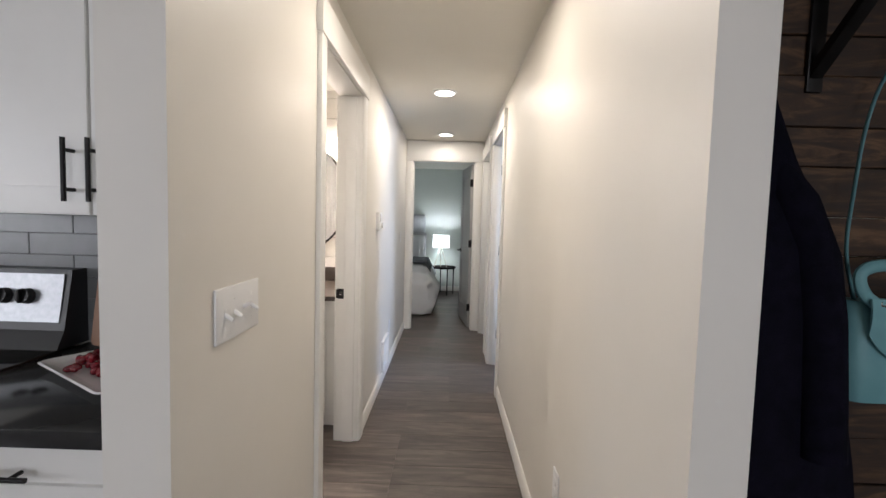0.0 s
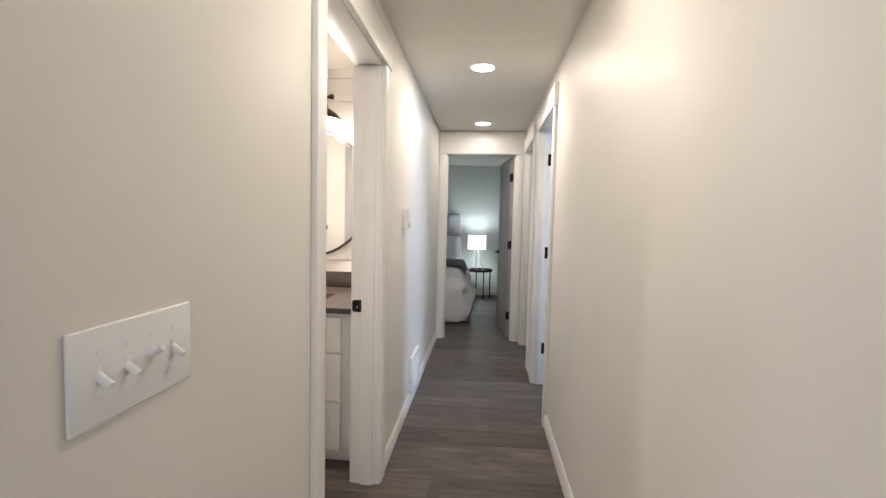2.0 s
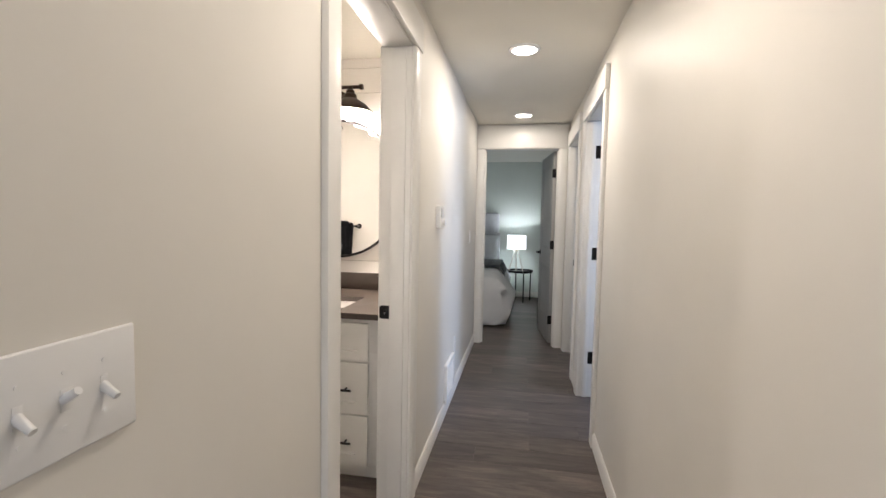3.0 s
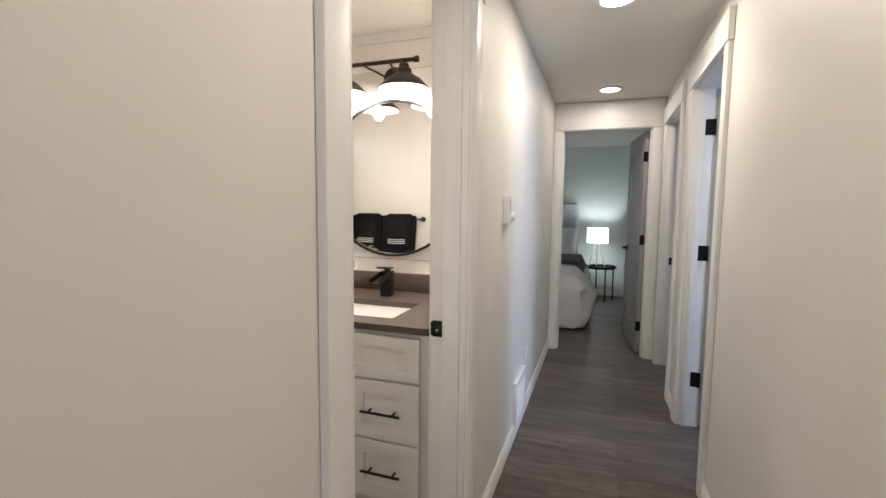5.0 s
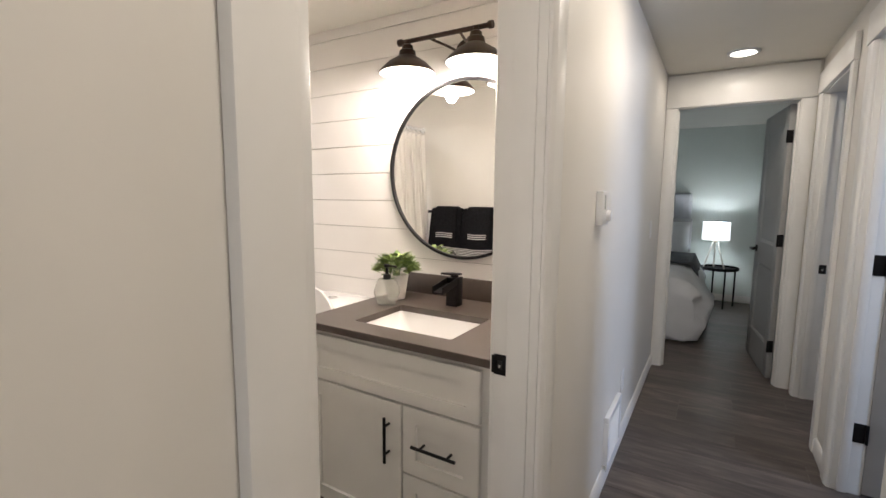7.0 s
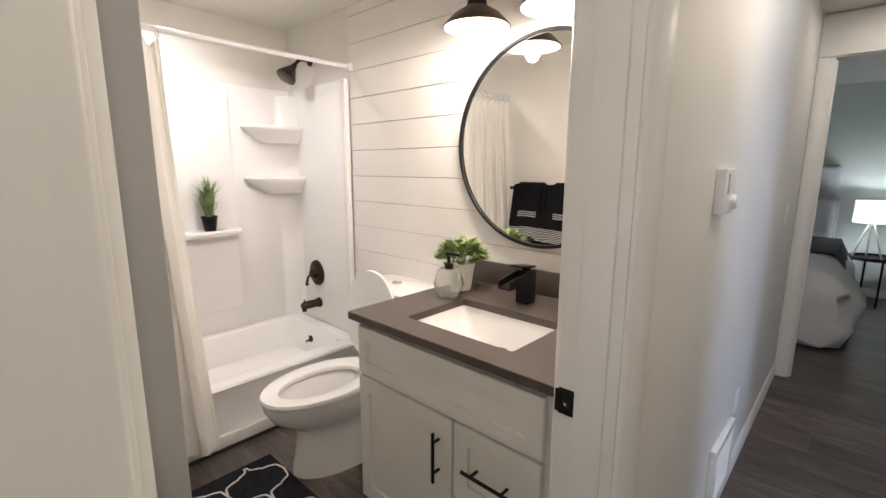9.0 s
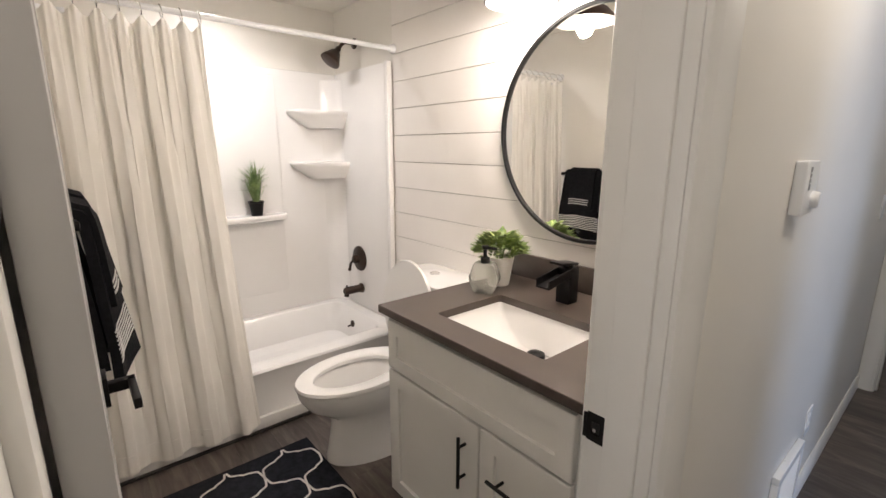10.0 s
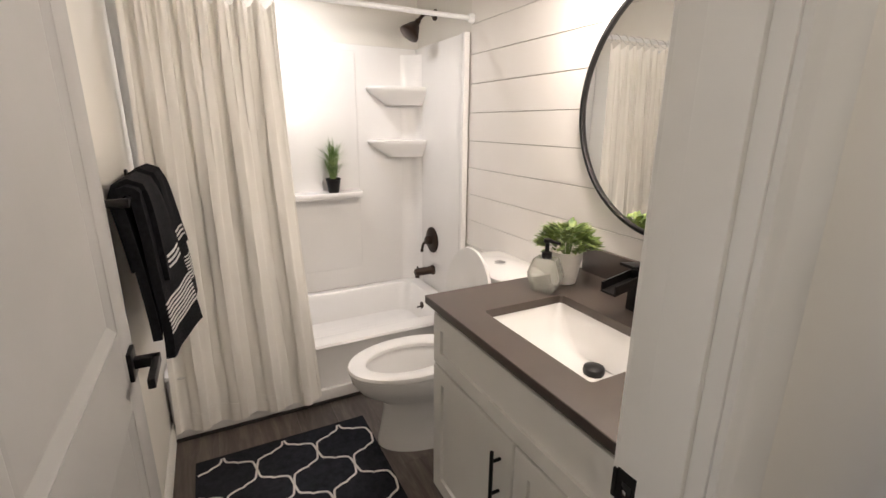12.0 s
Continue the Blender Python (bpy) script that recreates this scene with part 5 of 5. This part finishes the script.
loft(bm, [rrect(-0.18, 0.18, -0.09, 0.09, 0.0005, 0.02), rrect(-0.205, 0.205, -0.115, 0.115, 0.016, 0.025), rrect(-0.200, 0.200, -0.110, 0.110, 0.019, 0.025), rrect(-0.175, 0.175, -0.085, 0.085, 0.008, 0.02)])
part("dish", bm, M_CERAMIC, pl)
frt = thing("berries", "heap of glossy red fruit on a plate", "fruit", (-0.405, 2.965, 0.908))
for k in range(95):
    a, r = rng.uniform(0, 6.28), 0.090 * math.sqrt(rng.random())
    bm = bmesh.new()
    bmesh.ops.create_icosphere(bm, subdivisions=2, radius=0.0105, matrix=Matrix.LocRotScale((1.5 * r * math.cos(a), r * math.sin(a), 0.012 + 0.055 * max(0, 1 - r / 0.09) * rng.random()), Euler((rng.random() * 3, rng.random() * 3, 0)), (1.35, 0.9, 0.9)))
    part("fruit", bm, M_RED, frt)
cb = thing("chopping_board", "brown wooden board leaning on the tiles", "chopping board", (-0.56, 3.185, 0.90))
bm = bmesh.new()
loft(bm, [rrect(-0.09, 0.09, 0.0, 0.25, z, 0.02) for z in (0, 0.018)])
bmesh.ops.transform(bm, matrix=Matrix.Rotation(radians(80), 4, "X"), verts=bm.verts[:])
part("board", bm, M_BOARD, cb)

# ---------------------------------------------------------------- entry wall with coat and bag
br = thing("shelf_bracket", "black iron shelf bracket on wood boards", "bracket", (1.335, 2.775, 1.66))
part("upright", boxes(((-0.018, -0.008, 0.0), (0.018, 0.0, 0.24)), bevel=0.002), M_BLACK, br)
part("arm", boxes(((-0.018, -0.26, 0.228), (0.018, -0.008, 0.24)), bevel=0.002), M_BLACK, br)
bm = bmesh.new()
loft(bm, [[Vector((x, y, z)) for y, z in ((-0.008, 0.03), (-0.008, 0.06), (-0.20, 0.228), (-0.225, 0.228))] for x in (-0.014, 0.014)])
part("brace", bm, M_BLACK, br)
shf = thing("wall_shelf", "dark wooden shelf above the coats", "shelf", (0, 0, 0))
part("board", boxes(((RX + RT + 0.002, 2.50, 1.901), (2.6, 2.775, 1.94)), bevel=0.004), M_BARN, shf)
hk = thing("coat_hook", "black iron coat hook on wood boards", "hook", (1.17, 2.775, 1.67))
bm = bmesh.new()
tube(bm, [(0, 0, 0.03), (0, -0.03, 0.02), (0, -0.05, 0.0), (0, -0.045, 0.035)], 0.006, 8)
box(bm, (-0.014, -0.006, -0.04), (0.014, 0, 0.05), 0.002)
part("hook", bm, M_BLACK, hk)
coat = thing("coat", "dark navy wool coat hanging on a hook", "coat", (1.17, 2.715, 0))
bm = bmesh.new()


def coat_ring(z, w, d, sh, k):
    return [Vector((max(-0.118, sh + w * math.cos(a) * (1 + 0.07 * math.sin(5 * a + k))), d * math.sin(a) * (1 + 0.16 * math.sin(4 * a + 2 * k)), z)) for a in [2 * math.pi * i / 36 for i in range(36)]]


loft(bm, [coat_ring(z, w, d, s, k) for z, w, d, s, k in ((0.70, 0.270, 0.048, 0.00, 1.1), (0.74, 0.272, 0.050, 0.00, 1.0), (0.82, 0.262, 0.052, 0.00, 0.9), (1.0, 0.232, 0.054, 0.0, 0.6), (1.16, 0.215, 0.056, 0, 0.45), (1.32, 0.188, 0.056, 0, 0.25), (1.42, 0.140, 0.052, 0, 0.15), (1.50, 0.098, 0.046, 0, 0.1), (1.58, 0.060, 0.038, 0, 0.05), (1.64, 0.034, 0.026, 0, 0), (1.69, 0.014, 0.014, 0, 0))])
part("body", bm, M_COAT, coat)
bm = bmesh.new()
loft(bm, [[Vector((x + 0.045 * math.cos(a), -0.05 + 0.035 * math.sin(a), z)) for a in [2 * math.pi * i / 14 for i in range(14)]] for x, z in ((0.165, 0.86), (0.155, 1.0), (0.14, 1.16), (0.115, 1.30), (0.06, 1.42))] + [[Vector((0.045 + 0.028 * math.cos(a), -0.043 + 0.022 * math.sin(a), 1.465)) for a in [2 * math.pi * i / 14 for i in range(14)]], [Vector((0.03 + 0.006 * math.cos(a), -0.034 + 0.005 * math.sin(a), 1.50)) for a in [2 * math.pi * i / 14 for i in range(14)]]])
part("sleeve", bm, M_COAT, coat)
bag = thing("handbag", "teal leather handbag hanging by its strap", "handbag", (1.535, 2.710, 0.985))
bm = bmesh.new()
loft(bm, [rrect(-0.15, 0.15, -0.045, 0.045, 0.0, 0.03), rrect(-0.165, 0.165, -0.055, 0.055, 0.06, 0.04), rrect(-0.16, 0.16, -0.05, 0.05, 0.16, 0.04), rrect(-0.145, 0.145, -0.03, 0.03, 0.215, 0.028)])
part("body", bm, M_TEAL, bag)
bm = bmesh.new()
sheet(bm, lambda u, v: Vector((-0.142 + 0.284 * u, -0.063 - 0.005 * math.sin(math.pi * u) - 0.004 * math.sin(math.pi * v), 0.226 - 0.150 * max(0.0, math.sin(math.pi * (0.04 + 0.92 * u))) ** 0.33 * v)), 28, 8, 0.005)
part("flap", bm, M_TEAL, bag, "rounded teal flap")
for s in (-1, 1):
    bm = bmesh.new()
    rod(bm, (s * 0.118, -0.062, 0.216), (s * 0.092, -0.066, 0.196), 0.006, 10)
    rod(bm, (s * 0.13, -0.05, 0.212), (s * 0.118, -0.062, 0.216), 0.008, 10)
    part("ring", bm, M_CHROME, bag, "chrome strap ring")


def loop(path, r, flat=1.0, n=10):
    """A round band along a path that stays near one upright plane."""
    bm = bmesh.new()
    pts = [Vector(p) for p in path]
    rings = []
    for i, p in enumerate(pts):
        d = (pts[min(i + 1, len(pts) - 1)] - pts[max(i - 1, 0)]).normalized()
        side = Vector((0, 1, 0)) - d * d.y
        side.normalize()
        up = d.cross(side)
        rings.append([p + side * (r * flat * math.cos(2 * math.pi * k / n)) + up * (r * math.sin(2 * math.pi * k / n)) for k in range(n)])
    loft(bm, rings)
    return bm


def rounded(points, turns=3):
    """Corner cutting: the same path with its corners rounded."""
    pts = [Vector(p) for p in points]
    for _ in range(turns):
        out = [pts[0]]
        for p, q in zip(pts, pts[1:]):
            out += [p * 0.75 + q * 0.25, p * 0.25 + q * 0.75]
        pts = out + [pts[-1]]
    return pts


part("handle", loop(rounded([(-0.105, -0.045, 0.205), (-0.150, -0.045, 0.235), (-0.160, -0.045, 0.290), (-0.06, -0.045, 0.300), (0.06, -0.045, 0.300), (0.160, -0.045, 0.290), (0.150, -0.045, 0.235), (0.105, -0.045, 0.205)]), 0.013, 0.8), M_TEAL, bag, "short rounded carry handle")
part("strap", loop(rounded([(-0.12, 0.0, 0.205), (-0.145, 0.01, 0.32), (-0.130, 0.015, 0.45), (-0.115, 0.02, 0.585), (-0.085, 0.02, 0.70), (-0.01, 0.03, 0.80), (0.06, 0.02, 0.68), (0.11, 0.01, 0.5), (0.12, 0.0, 0.205)]), 0.0026, 2.0), M_TEAL, bag, "long thin shoulder strap")
hk2 = copy_thing(hk, pose(1.525, 2.775, 1.765))

# ---------------------------------------------------------------- pieces: boards, tiles, planks
# shiplap
ship = thing("wall_shiplap", "white painted horizontal shiplap boards", "wall", (0, 0, 0), kind="structure")
part("backing", boxes(((-2.005, BY1 + 0.008, 0), (-LT, BY1 + 0.02, CEIL))), surface("shiplap_shadow_gap", (0.30, 0.26, 0.23), (0.34, 0.30, 0.27), 5, 0.9), ship)
BH = 0.1506
z = 1.038 - 7 * BH
while z < CEIL:
    z0, z1 = max(0.0, z + 0.0016), min(CEIL, z + BH - 0.0016)
    if z1 - z0 > 0.01:
        bm = bmesh.new()
        box(bm, (-2.005, BY1, z0), (-LT - 0.0005, BY1 + 0.0085, z1), 0.0012, 1)
        part("board", bm, M_SHIP, ship, soft=False)
    z += BH
structure("wall_bath_end", boxes(((BX, BY1 + 0.001, 0), (-2.005, BY1 + 0.02, CEIL))), M_WALL, "white wall above the tub surround", "wall")

# barn boards
barn = thing("wall_barn_boards", "dark brown reclaimed wood boards, nailed horizontally", "wall", kind="structure")
z = 0.0
rb = random.Random(3)
while z < CEIL - 0.02:
    h = min(rb.choice((0.09, 0.115, 0.14)), CEIL - z)
    x = RX + RT + 0.001
    while x < WX1 - 0.01:
        x2 = min(WX1, x + rb.uniform(0.7, 1.4))
        t = rb.uniform(0.016, 0.024)
        me_bm = bmesh.new()
        box(me_bm, (0, -t, 0.001), (x2 - x - 0.002, 0, h - 0.001), 0.002, 1)
        ob = part("board", me_bm, M_BARN, barn, soft=False)
        ob.location = (x, 2.7995, z)
        x = x2
    z += h

# backsplash tiles
tiles = thing("backsplash", "glossy grey subway tile backsplash", "backsplash", kind="structure")
part("grout", boxes(((-1.6, KW - 0.004, 0.90), (-LT - 0.001, KW - 0.0005, 1.335))), M_GROUT, tiles)
bm = bmesh.new()
box(bm, (0.001, -0.010, 0.001), (0.304, -0.0035, 0.073), 0.0015, 1)
first = None
for r in range(6):
    x = -1.665 - (0.1525 if r % 2 == 0 else 0)
    while x < -0.14:
        if x + 0.305 < -1.59:
            x += 0.305
            continue
        if first is None:
            first = part("tile", bm, M_TILE, tiles, soft=False)
            ob = first
        else:
            ob = new("tile", first.data)
            ob.parent = tiles
        w = min(x + 0.305, -LT - 0.002) - max(x, -1.6)
        ob.location = (max(x, -1.6), KW, 0.901 + r * 0.0735)
        ob.scale = (w / 0.305, 1, 1 if r < 5 else 0.85)
        x += 0.305

# floor planks across the hall
PW, PL = 0.178, 1.22
bm = bmesh.new()
box(bm, (0.0008, 0.0008, -0.0028), (PL - 0.0008, PW - 0.0008, 0.0), 0.0006, 1)
base = None
rp = random.Random(11)
y, row = 0.9, 0
while y < WY1:
    x = -2.0 - PL * rp.choice((0.15, 0.4, 0.65, 0.9))
    while x < 3.1:
        if x + PL > -2.2 and (y > 3.2 or x > -1.9) and not (y > 7.3 and x > 2.3):
            if base is None:
                base = part("plank", bm, M_FLOOR, FLOOR, soft=False)
                ob = base
            else:
                ob = new("plank", base.data)
                ob.parent = FLOOR
            ob.location = (x, y, 0)
            ob.scale = (min(1.0, (WX1 - x) / PL), 1, 1)
        x += PL
    y += PW
    row += 1
